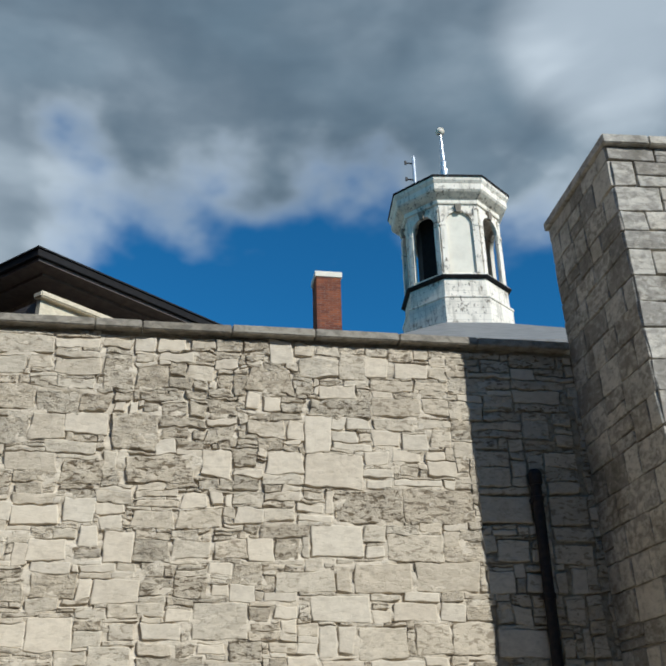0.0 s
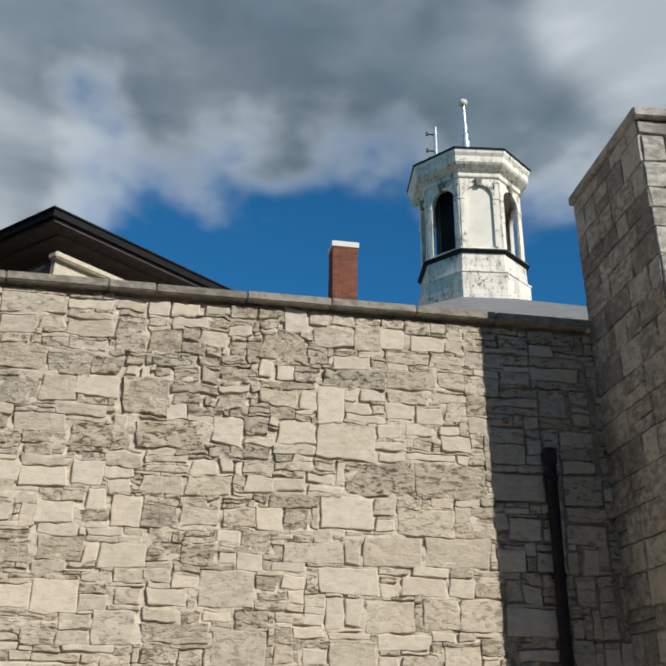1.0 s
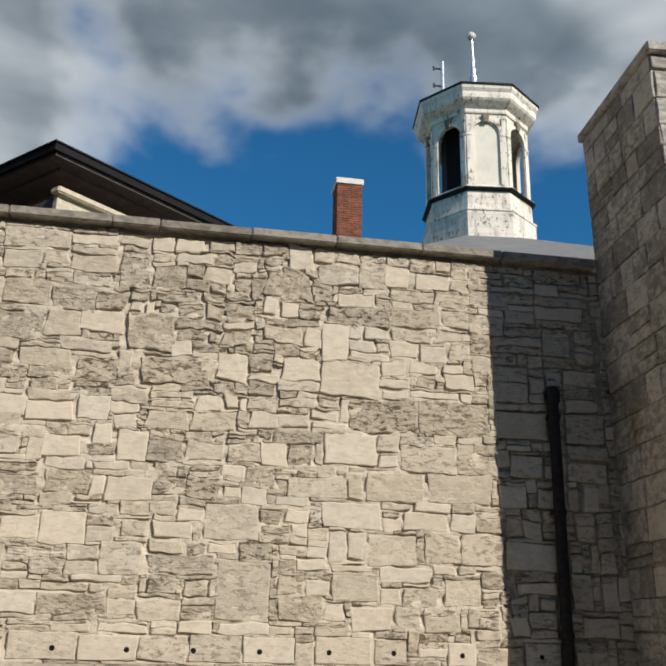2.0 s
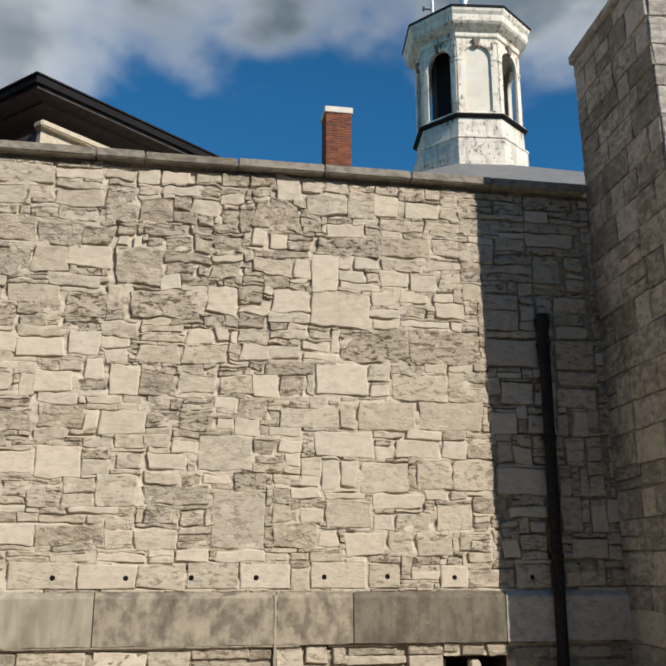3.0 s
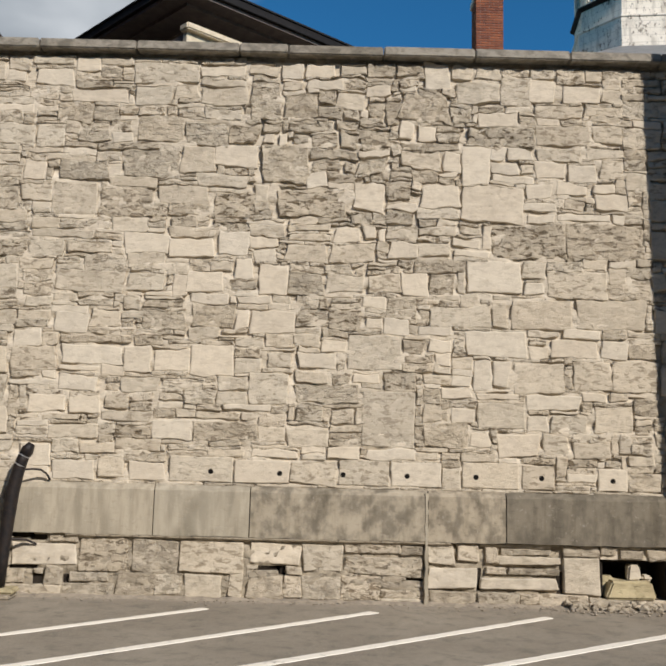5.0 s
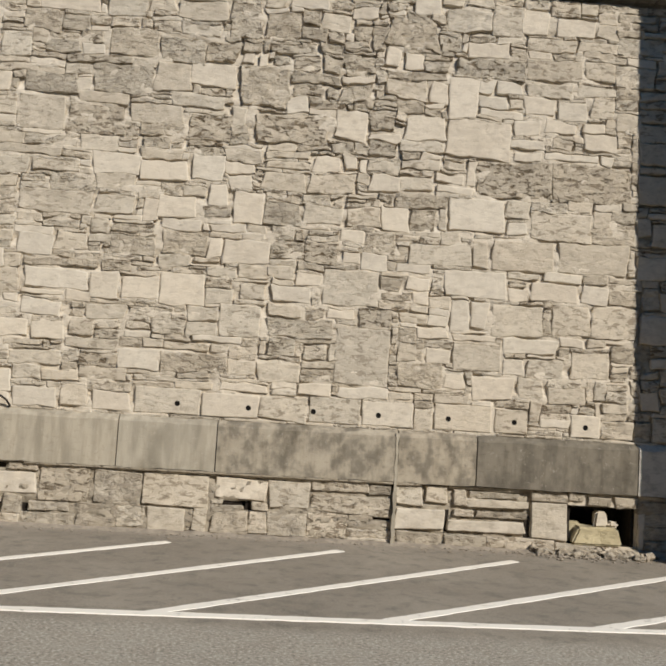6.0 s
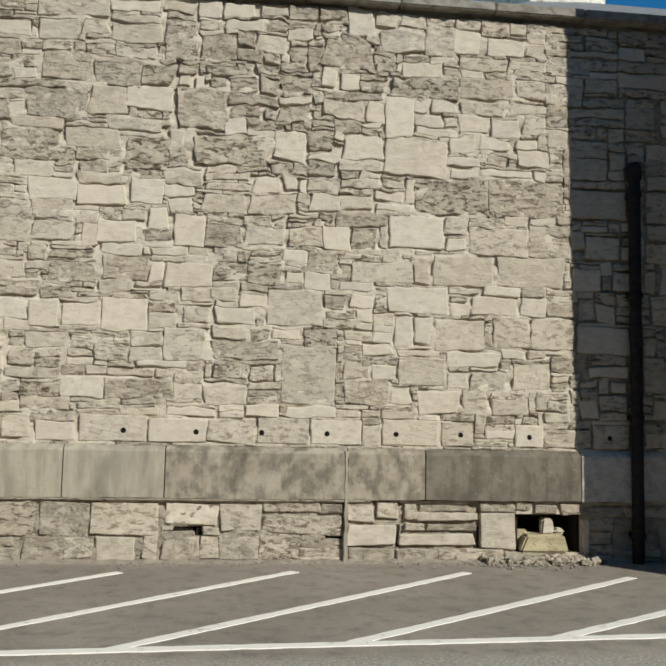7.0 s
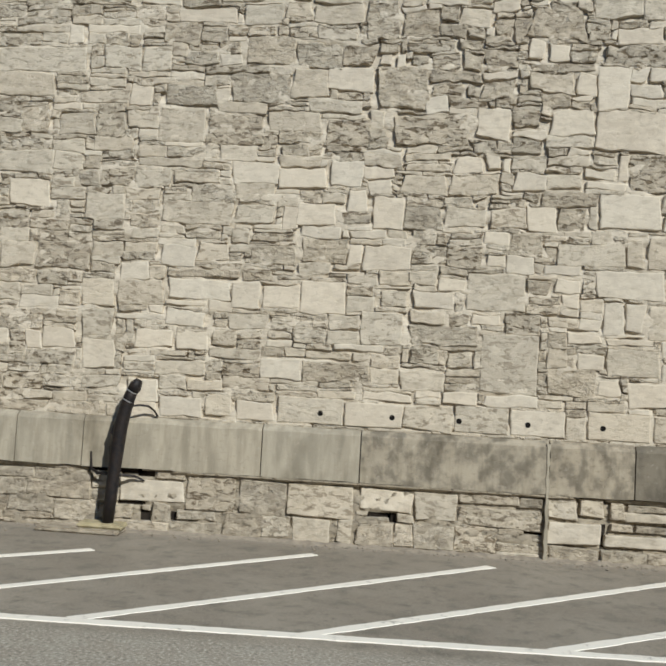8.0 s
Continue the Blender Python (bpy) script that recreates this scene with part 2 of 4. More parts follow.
def make_asphalt():
    m, n = material("worn_asphalt")
    co = place(n)
    broad, mid, grit = n.noise(co, 0.6, 5, 0.6, 0.4), n.noise(co, 4, 6, 0.7), n.noise(co, 70, 4, 0.75)
    col = n.mix(n.step(broad, 0.3, 0.7), (0.245, 0.21, 0.163), (0.32, 0.278, 0.218))
    col = n.mix(n.math("MULTIPLY", n.step(mid, 0.46, 0.70), 0.65), col, (0.135, 0.126, 0.099))
    col = n.mix(n.math("MULTIPLY", n.step(n.noise(co, 22, 4, 0.7), 0.55, 0.7), 0.4), col, (0.35, 0.31, 0.248))
    col = n.mix(n.math("MULTIPLY", n.step(n.noise(co, 34, 4, 0.7), 0.58, 0.68), 0.55), col, (0.44, 0.40, 0.33))
    col = n.mix(n.math("MULTIPLY", n.step(n.noise(co, 17, 5, 0.7), 0.56, 0.68), 0.28), col, (0.12, 0.113, 0.09))
    scuff = n.math("MULTIPLY", n.step(n.noise(co, 9, 6, 0.75, 0.5), 0.54, 0.66), n.step(n.noise(co, 1.3, 3), 0.45, 0.62))
    col = n.mix(n.math("MULTIPLY", scuff, 0.45), col, (0.10, 0.096, 0.072))
    col = n.mix(n.step(grit, 0.56, 0.74), col, (0.43, 0.385, 0.31))
    col = n.mix(n.math("MULTIPLY", n.step(grit, 0.46, 0.30), 0.7), col, (0.07, 0.063, 0.054))
    sep = n.add("ShaderNodeSeparateXYZ")
    n.put(sep.inputs[0], co)
    old = n.step(n.math("ADD", sep.outputs[1], n.math("MULTIPLY", mid, 0.5)), -3.75, -4.15)
    col = n.mix(n.math("MULTIPLY", old, n.step(mid, 0.42, 0.6, 0.35, 0.8)), col, (0.37, 0.335, 0.27))
    chip = n.noise(co, 38, 3, 0.7)
    col = n.mix(n.math("MULTIPLY", old, n.step(chip, 0.52, 0.62)), col, (0.50, 0.455, 0.375))
    col = n.mix(n.math("MULTIPLY", n.math("MULTIPLY", old, 0.8), n.step(chip, 0.44, 0.34)), col, (0.12, 0.11, 0.09))
    dust = n.step(n.math("ADD", sep.outputs[1], n.math("MULTIPLY", mid, 0.35)), -0.25, 0.12)
    col = n.mix(n.math("MULTIPLY", dust, 0.7), col, (0.36, 0.315, 0.25))
    finish(n, col, 0.95, n.math("ADD", grit, mid), 0.5, 0.008)
    return m


def make_road_paint():
    m, n = material("worn_white_road_paint")
    co = place(n)
    wear = n.noise(co, 7, 7, 0.75)
    col = n.mix(n.step(wear, 0.55, 0.70), (0.84, 0.785, 0.68), (0.38, 0.34, 0.28))
    finish(n, col, 0.8, n.noise(co, 90, 3), 0.3, 0.004)
    return m


RED_BRICK, ASPHALT, ROAD_PAINT = make_brick(), make_asphalt(), make_road_paint()


# ---- building blocks ----
def mesh_of(name, bm, mat, smooth=False):
    me = bpy.data.meshes.new(name)
    bmesh.ops.recalc_face_normals(bm, faces=bm.faces)
    bm.to_mesh(me)
    bm.free()
    me.materials.append(mat)
    for p in me.polygons:
        p.use_smooth = smooth
    return me


def part(name, bm, mat, parent=None, label="", smooth=False):
    ob = new(name, mesh_of(name, bm, mat, smooth))
    ob.parent = parent
    return tagged(ob, label)


def thing(name, at, label, category, group="", kind=""):
    ob = new(name)
    ob.location = at
    ob.empty_display_size = 0.1
    return tagged(ob, label, category, group, kind)


def box(bm, lo, hi, bevel=0.0, m=None):
    c, d = [(a + b) / 2 for a, b in zip(lo, hi)], [b - a for a, b in zip(lo, hi)]
    got = bmesh.ops.create_cube(bm, size=1.0, matrix=Matrix.LocRotScale(c, None, d))["verts"]
    if bevel:
        edges = {e for v in got for e in v.link_edges}
        got = list({v for f in bmesh.ops.bevel(bm, geom=list(edges), offset=bevel, segments=2, affect="EDGES")["faces"] for v in f.verts} | {v for v in got if v.is_valid})
    if m is not None:
        bmesh.ops.transform(bm, matrix=m, verts=got)
    return got


def solid(bm, rings, closed=True, cap=True):
    """A skin over rings of equally many points."""
    rows = [[bm.verts.new(p) for p in ring] for ring in rings]
    n = len(rows[0])
    for a, b in zip(rows, rows[1:]):
        for i in range(n if closed else n - 1):
            bm.faces.new((a[i], a[(i + 1) % n], b[(i + 1) % n], b[i]))
    if cap:
        bm.faces.new(rows[0][::-1]), bm.faces.new(rows[-1])
    return rows


def ring(x, y, z, r, n=16, turn=0.0):
    return [(x + r * math.cos(turn + 2 * math.pi * i / n), y + r * math.sin(turn + 2 * math.pi * i / n), z) for i in range(n)]


def turned(profile, x=0.0, y=0.0, n=16, turn=0.0):
    bm = bmesh.new()
    solid(bm, [ring(x, y, z, r, n, turn) for r, z in profile])
    return bm


def tube(points, radii, n=12):
    """A round bar through points."""
    bm, rings = bmesh.new(), []
    pts = [Vector(p) for p in points]
    for i, p in enumerate(pts):
        d = (pts[min(i + 1, len(pts) - 1)] - pts[max(i - 1, 0)]).normalized()
        q = d.to_track_quat("Z", "Y").to_matrix()
        rings.append([p + q @ Vector((radii[i] * math.cos(a), radii[i] * math.sin(a), 0)) for a in (2 * math.pi * k / n for k in range(n))])
    solid(bm, rings)
    return bm


def stone_data(w, h, proud, rough, seed, cell=0.06, skew=0.08, sink=0.05, soft=0.009):
    """Points and faces of one stone that faces -y, about its middle, and how many of the faces are its front:
    uneven outline, ends that die into the pointing, sharper beds, uneven face."""
    rng = random.Random(seed)
    nx, nz = max(3, min(16, round(w / cell) + 1)), max(3, min(11, round(h / cell) + 1))
    k = min(skew, 0.17 * min(w, h) + 0.006)
    cor = [(rng.uniform(-k, k) * 0.8, rng.uniform(-k, k) * 0.75) for _ in range(4)]
    off = Vector((rng.uniform(-50, 50), rng.uniform(-50, 50), rng.uniform(-50, 50)))
    verts, faces = [], []
    wx, wz = min(soft, 0.14 * w) / w, min(0.008, 0.14 * h) / h
    us = [0, wx, wx + 0.012 / w] + [wx + 0.012 / w + (1 - 2 * wx - 0.024 / w) * i / (nx - 2) for i in range(1, nx - 2)] + [1 - wx - 0.012 / w, 1 - wx, 1]
    vs = [0, wz, 2 * wz] + [2 * wz + (1 - 4 * wz) * i / (nz - 2) for i in range(1, nz - 2)] + [1 - 2 * wz, 1 - wz, 1]
    nx, nz = len(us) - 1, len(vs) - 1
    rnd = rng.uniform(0.4, 1.5) * min(1.0, skew / 0.03)
    tilt, tilt2 = rng.uniform(-1, 1) * rough * 0.3, rng.uniform(-0.6, 1) * rough * 0.5
    for j, v in enumerate(vs):
        for i, u in enumerate(us):
            cx = (cor[0][0] * (1 - u) + cor[1][0] * u) * (1 - v) + (cor[2][0] * (1 - u) + cor[3][0] * u) * v
            cz = (cor[0][1] * (1 - u) + cor[1][1] * u) * (1 - v) + (cor[2][1] * (1 - u) + cor[3][1] * u) * v
            x, z = (u - 0.5) * w + cx, (v - 0.5) * h + cz
            end, bed = i in (0, nx), j in (0, nz)
            p = Vector((x * 7, 0, z * 9)) + off
            z += 0.009 * noise.noise(p * 1.1 + Vector((9, 9, 9)))
            craggy = rough * (noise.noise(p * 1.1) + 0.9 * noise.noise(Vector((p.x * 1.9, 3, p.z * 2.3))) + 0.5 * noise.noise(p * 3.9))
            y = -proud * (0.45 if end else 0.5 if bed else 1.0) - ((0.35 if end else 0.45 if bed else 1.0) * (craggy + (u - 0.5) * tilt + (v - 0.5) * tilt2))
            if end and bed:
                x, z = x - math.copysign(min(0.03, 0.12 * w) * rnd, u - 0.5), z - math.copysign(min(0.03, 0.2 * h) * rnd, v - 0.5)
            elif end:
                x += 0.008 * noise.noise(p)
            verts.append((x, y, z))
    at = lambda i, j: j * (nx + 1) + i
    for j in range(nz):
        for i in range(nx):
            faces.append((at(i, j), at(i + 1, j), at(i + 1, j + 1), at(i, j + 1)))
    faces.sort(key=lambda f: f[0] % (nx + 1) in (0, nx - 1) or f[0] // (nx + 1) in (0, nz - 1))
    front = (nx - 2) * (nz - 2)
    rim = [at(i, 0) for i in range(nx)] + [at(nx, j) for j in range(nz)] + [at(i, nz) for i in range(nx, 0, -1)] + [at(0, j) for j in range(nz, 0, -1)]
    base = len(verts)
    verts += [(verts[q][0], sink, verts[q][2]) for q in rim]
    m = len(rim)
    faces += [(rim[q], base + q, base + (q + 1) % m, rim[(q + 1) % m]) for q in range(m)]
    return verts, faces, front


def ragged(x, z):
    """1 where the masonry is most broken, high up in the middle of the wall, and 0 well away from it."""
    q = max(0.0, 1.0 - ((x + 0.6) / 2.6) ** 2) * min(1.0, max(0.0, (z - 3.6) / 1.2))
    return q * q * (3 - 2 * q)


def drift(x, z):
    """How far the courses of the old wall wander from true."""
    p = Vector((x, 0, z))
    a, b = noise.noise_vector(p * 1.9), noise.noise_vector(p * 5.5 + Vector((7, 7, 7)))
    c = noise.noise_vector(p * 13.0 + Vector((3, 1, 9)))
    k = 1.0 + 0.8 * ragged(x, z)
    return k * (0.020 * a.x + 0.018 * b.x + 0.008 * c.x), k * (0.022 * a.z + 0.022 * b.z + 0.010 * c.z)


def settled(data, x, z, far=1.0):
    out = []
    for vx, vy, vz in data[0]:
        a, b = drift(x + vx, z + vz)
        out.append((vx + far * a, vy, vz + far * b))
    return out, data[1], data[2]


def stone_part(name, data, mat, parent, m, label=""):
    me = bpy.data.meshes.new(name)
    me.from_pydata(data[0], [], data[1])
    me.materials.append(mat)
    me.polygons.foreach_set("use_smooth", [i < data[2] for i in range(len(data[1]))])
    ob = new(name, me)
    ob.parent = parent
    ob.matrix_basis = m
    return tagged(ob, label)


def joined(name, pieces, mat, parent, label):
    """Many stones in one mesh: pieces are (data, pose)."""
    verts, faces, smooth = [], [], []
    for (vs, fs, front), m in pieces:
        b = len(verts)
        smooth += [i < front for i in range(len(fs))]
        verts += [tuple(m @ Vector(v)) for v in vs]
        faces += [tuple(b + i for i in f) for f in fs]
    me = bpy.data.meshes.new(name)
    me.from_pydata(verts, [], faces)
    me.materials.append(mat)
    me.polygons.foreach_set("use_smooth", smooth)
    ob = new(name, me)
    ob.parent = parent
    return tagged(ob, label, kind="stuff")


def pack(x0, z0, x1, z1, taken, seed, size, gx=0.04, gz=0.03):
    """Fills a wall with stones of mixed size round those that are set already. size(rng, x, z) gives a width and height."""
    rng = random.Random(seed)
    nx, nz = int(round((x1 - x0) / gx)), int(round((z1 - z0) / gz))
    full = np.zeros((nz, nx), bool)
    for a, b, c, d in taken:
        i0, i1 = max(0, round((a - x0) / gx)), min(nx, round((c - x0) / gx))
        j0, j1 = max(0, round((b - z0) / gz)), min(nz, round((d - z0) / gz))
        full[j0:j1, i0:i1] = True
    levels, out = [0], []
    while levels[-1] < nz:
        levels.append(levels[-1] + rng.choice((4, 5, 6, 7, 8, 10)))
    for j in range(nz):
        i = 0
        while i < nx:
            if full[j, i]:
                i += 1
                continue
            wide, high = size(rng, x0 + i * gx, z0 + j * gz)
            n, m = max(2, round(wide / gx)), max(2, round(high / gz))
            ahead = [q - j for q in levels if q - j >= 2]
            if ahead and rng.random() < 0.85:
                m = ahead[0] if m <= ahead[0] + 2 or len(ahead) < 2 else ahead[1]
                if m >= 4 and rng.random() < 0.28:
                    m = m // 2
            run = 0
            while i + run < nx and not full[j, i + run] and run < n + 3:
                run += 1
            n = run if run <= n + 3 and run - n < 4 else n
            n = min(n, run)
            k = 1
            while k < m + 2 and j + k < nz and not full[j + k, i:i + n].any():
                k += 1
            m = min(k, m) if k - m >= 2 or k <= m else k
            full[j:j + m, i:i + n] = True
            out.append((x0 + i * gx, z0 + j * gz, x0 + (i + n) * gx, z0 + (j + m) * gz))
            i += n
    return out


# ---- ground ----
bm = bmesh.new()
bmesh.ops.create_grid(bm, x_segments=40, y_segments=40, size=400)
ground = part("ground", bm, ASPHALT)
tagged(ground, "worn grey-brown asphalt of a parking lot", "ground", kind="structure")


def road_line(a, b, width, seed, top=0.006):
    rng = random.Random(seed)
    a, b = Vector((*a, 0)), Vector((*b, 0))
    d = (b - a).normalized()
    side = Vector((-d.y, d.x, 0)) * width / 2
    bm, n = bmesh.new(), max(6, int((b - a).length / 0.12))
    rows = []
    for i in range(n + 1):
        p = a + (b - a) * i / n
        k = side * (1 + rng.uniform(-0.13, 0.13))
        rows.append([p + k + Vector((0, 0, 0.001)), p + k * 0.94 + Vector((0, 0, top)), p - k * 0.94 + Vector((0, 0, top)), p - k + Vector((0, 0, 0.001))])
    solid(bm, rows, closed=False, cap=False)
    ob = part("parking_line", bm, ROAD_PAINT)
    return tagged(ob, "worn white painted line on the asphalt", "road marking", "painted parking lines", "structure")


STRIPES = [((-4.41, -1.33), (-7.40, -4.20)), ((-2.13, -0.70), (-5.35, -4.08)), ((-0.22, -0.68), (-3.58, -3.99)),
           ((1.74, -0.76), (-1.83, -3.90)), ((3.54, -1.09), (-0.03, -3.80)), ((5.3, -1.40), (1.66, -3.71))]
for i, (a, b) in enumerate(STRIPES):
    road_line(a, b, 0.125, i)
road_line((-14, -4.61), (9, -3.345), 0.125, 40, 0.010)

# ---- main wall ----
WALL_L, WALL_R, WALL_TOP, BAND_TOP, BAND_LOW = -11.0, 5.11, 6.95, 1.335, 0.745
wall_north = thing("wall_north", (0, 0, 0), "tall rubble limestone wall, weathered buff and grey", "wall", kind="structure")
bm = bmesh.new()
box(bm, (WALL_L, 0.04, BAND_LOW), (WALL_R + 1.5, 0.7, WALL_TOP))
box(bm, (WALL_L, 0.04, -0.3), (2.56, 0.7, BAND_LOW))
box(bm, (3.40, 0.04, -0.3), (WALL_R + 1.5, 0.7, BAND_LOW))
box(bm, (2.56, 0.0, -0.3), (3.40, 0.7, 0.11))
box(bm, (2.56, 0.0, 0.58), (3.40, 0.7, BAND_LOW))
part("mortar_core", bm, MORTAR, wall_north, "pale lime mortar between the stones")


# near-black lining paints the shade deep in the broken hollow
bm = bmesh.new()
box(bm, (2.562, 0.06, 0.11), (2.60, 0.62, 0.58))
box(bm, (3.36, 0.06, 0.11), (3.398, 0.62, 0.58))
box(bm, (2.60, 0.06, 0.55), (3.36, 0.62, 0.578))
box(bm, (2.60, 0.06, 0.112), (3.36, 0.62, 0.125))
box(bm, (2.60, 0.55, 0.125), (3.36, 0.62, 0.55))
part("hollow", bm, VOID_SHADE, wall_north, "near-black lining that paints the shade of the broken hollow")


def pointing(x0, x1, z0, z1, out, mat, label, gaps=()):
    """The uneven face of the lime between the stones, fallen out here and there along the beds."""
    nu, nv = int((x1 - x0) / 0.033), int((z1 - z0) / 0.03)
    verts = []
    for j in range(nv + 1):
        z = z0 + (z1 - z0) * j / nv
        for i in range(nu + 1):
            x = x0 + (x1 - x0) * i / nu
            y = -0.007 - out + 0.005 * noise.noise(Vector((x * 2.6, 0, z * 2.6))) + 0.006 * noise.noise(Vector((x * 4, 0, z * 14)))
            y += 0.034 * min(1.0, max(0.0, 4.0 * (noise.noise(Vector((x * 2.2, 5, z * 6.0))) + 0.12 + 0.3 * ragged(x, z))))
            if any(a - 0.02 < x < c + 0.02 and b - 0.02 < z < d + 0.02 for a, b, c, d in gaps):
                y = 0.04
            verts.append((x, min(y, 0.036), z))
    at = lambda i, j: j * (nu + 1) + i
    faces = [(at(i, j), at(i + 1, j), at(i + 1, j + 1), at(i, j + 1)) for j in range(nv) for i in range(nu)]
    me = bpy.data.meshes.new("pointing")
    me.from_pydata(verts, [], faces)
    me.materials.append(mat)
    me.polygons.foreach_set("use_smooth", [True] * len(faces))
    ob = new("pointing", me)
    ob.parent = wall_north
    return tagged(ob, label)


pointing(WALL_L, 3.30, 1.34, WALL_TOP - 0.055, 0.0, MORTAR, "uneven lime pointing, fallen out in places")
# darker mortar inside the cast shadow paints shade into its joints
pointing(3.30, WALL_R - 0.005, 1.34, WALL_TOP - 0.055, -0.028, DIRT_AND_SHADE_MORTAR, "deep pointing near the inner corner, shade added by darker mortar")
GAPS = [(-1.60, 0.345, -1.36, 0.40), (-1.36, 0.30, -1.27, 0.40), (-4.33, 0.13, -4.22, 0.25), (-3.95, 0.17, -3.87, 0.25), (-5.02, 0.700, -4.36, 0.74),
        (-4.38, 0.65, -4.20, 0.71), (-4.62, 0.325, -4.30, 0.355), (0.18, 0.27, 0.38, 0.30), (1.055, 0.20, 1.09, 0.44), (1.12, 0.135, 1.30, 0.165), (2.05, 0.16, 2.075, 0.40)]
pointing(WALL_L, 0.43, 0.0, BAND_LOW, 0.019, DIRT_AND_SHADE_MORTAR, "dirty lime pointing low on the wall", GAPS)
pointing(0.43, 2.55, 0.0, BAND_LOW, -0.016, DIRT_AND_SHADE_MORTAR, "washed-out dirty pointing low on the wall", GAPS)
pointing(3.41, WALL_R - 0.005, 0.0, BAND_LOW, 0.019, DIRT_AND_SHADE_MORTAR, "dirty lime pointing low on the wall")

# stones that stand out, as (left, low, right, high) on the wall's face
PALE = [(0.86, 4.77, 1.65, 5.24), (-0.58, 4.88, -0.12, 5.26), (0.34, 4.94, 0.86, 5.26), (0.88, 5.28, 1.21, 5.79), (0.92, 3.83, 1.62, 4.26),
        (0.91, 3.02, 1.68, 3.35), (1.01, 2.63, 1.25, 2.98), (1.27, 2.64, 1.46, 2.99), (1.68, 2.37, 2.34, 2.58), (-1.73, 3.75, -1.36, 4.13),
        (-2.03, 3.94, -1.79, 4.21), (0.09, 3.79, 0.44, 4.09), (-2.88, 4.22, -2.31, 4.49), (-3.37, 2.71, -3.05, 3.06), (-3.03, 2.78, -2.56, 3.04),
        (-2.54, 2.71, -1.99, 3.09), (-0.37, 3.35, -0.15, 3.49), (-2.33, 5.44, -1.78, 5.74), (-4.17, 2.81, -3.39, 3.05), (-2.11, 2.28, -1.53, 2.36),
        (-2.24, 4.25, -1.88, 4.56), (1.29, 1.78, 1.84, 2.09), (2.55, 4.96, 2.99, 5.20), (-1.99, 3.62, -1.54, 3.73)]
BUFF = [(1.93, 3.80, 2.71, 4.13), (1.49, 3.40, 2.26, 3.78), (2.29, 3.42, 3.20, 3.79), (1.48, 2.59, 2.15, 2.97), (2.26, 2.63, 2.75, 2.98),
        (2.76, 2.61, 3.32, 3.02), (2.50, 2.11, 3.01, 2.43), (1.96, 2.11, 2.43, 2.34), (1.86, 1.81, 2.22, 2.08), (2.23, 1.79, 2.70, 2.00),
        (-0.58, 2.82, 0.12, 3.28), (-0.36, 1.88, 0.28, 2.56), (-1.30, 1.86, -0.78, 2.10), (-0.88, 3.80, -0.38, 4.05), (-0.34, 3.81, 0.08, 4.06),
        (-4.31, 3.73, -3.42, 4.01), (-3.46, 6.54, -2.62, 6.82), (-3.43, 6.23, -2.95, 6.49), (-2.92, 6.33, -2.59, 6.52), (-2.58, 6.27, -1.94, 6.52),
        (0.78, 6.37, 1.36, 6.68), (1.38, 6.35, 1.74, 6.76), (-4.42, 4.75, -3.84, 5.21), (-2.79, 5.31, -2.34, 5.70)]
DARK = [(1.26, 4.28, 2.19, 4.75), (2.20, 4.33, 3.20, 4.77), (0.41, 1.89, 0.96, 2.19), (-2.49, 1.92, -1.68, 2.14), (-2.57, 3.31, -2.01, 3.62),
        (-1.35, 3.76, -0.89, 4.05), (-1.24, 2.41, -0.41, 2.65), (-1.54, 4.79, -0.62, 5.17), (-2.35, 4.74, -1.82, 5.08), (-3.56, 5.27, -2.81, 5.62),
        (-3.83, 4.73, -3.11, 5.11), (-1.76, 5.21, -1.14, 5.72), (-3.37, 5.72, -2.75, 6.08), (-2.72, 5.72, -2.18, 6.03), (-1.91, 6.08, -1.51, 6.51),
        (-1.50, 6.12, -1.05, 6.46), (-1.25, 3.35, -0.84, 3.60), (-0.10, 3.51, 0.28, 3.76), (0.05, 6.10, 0.69, 6.47), (0.91, 5.82, 1.81, 6.07)]
PALE_MORE = [(-4.75, 6.49, -4.25, 6.70), (-3.46, 4.26, -2.88, 4.54), (-6.28, 3.90, -5.76, 4.23), (-5.65, 6.00, -5.47, 6.22), (1.05, 6.07, 1.59, 6.26),
             (-0.52, 5.62, -0.07, 5.71), (-1.14, 5.17, -0.88, 5.38), (-2.64, 3.77, -2.16, 4.04), (-3.67, 2.67, -3.37, 2.81), (-4.55, 2.20, -4.10, 2.44),
             (-4.04, 2.19, -3.65, 2.42), (-5.72, 2.13, -5.30, 2.40), (-1.84, 3.25, -1.25, 3.55), (-0.15, 3.28, 0.19, 3.51), (0.31, 3.29, 0.75, 3.41),
             (0.43, 3.08, 0.76, 3.24), (-0.91, 3.04, -0.58, 3.19), (0.71, 2.20, 1.03, 2.38)]
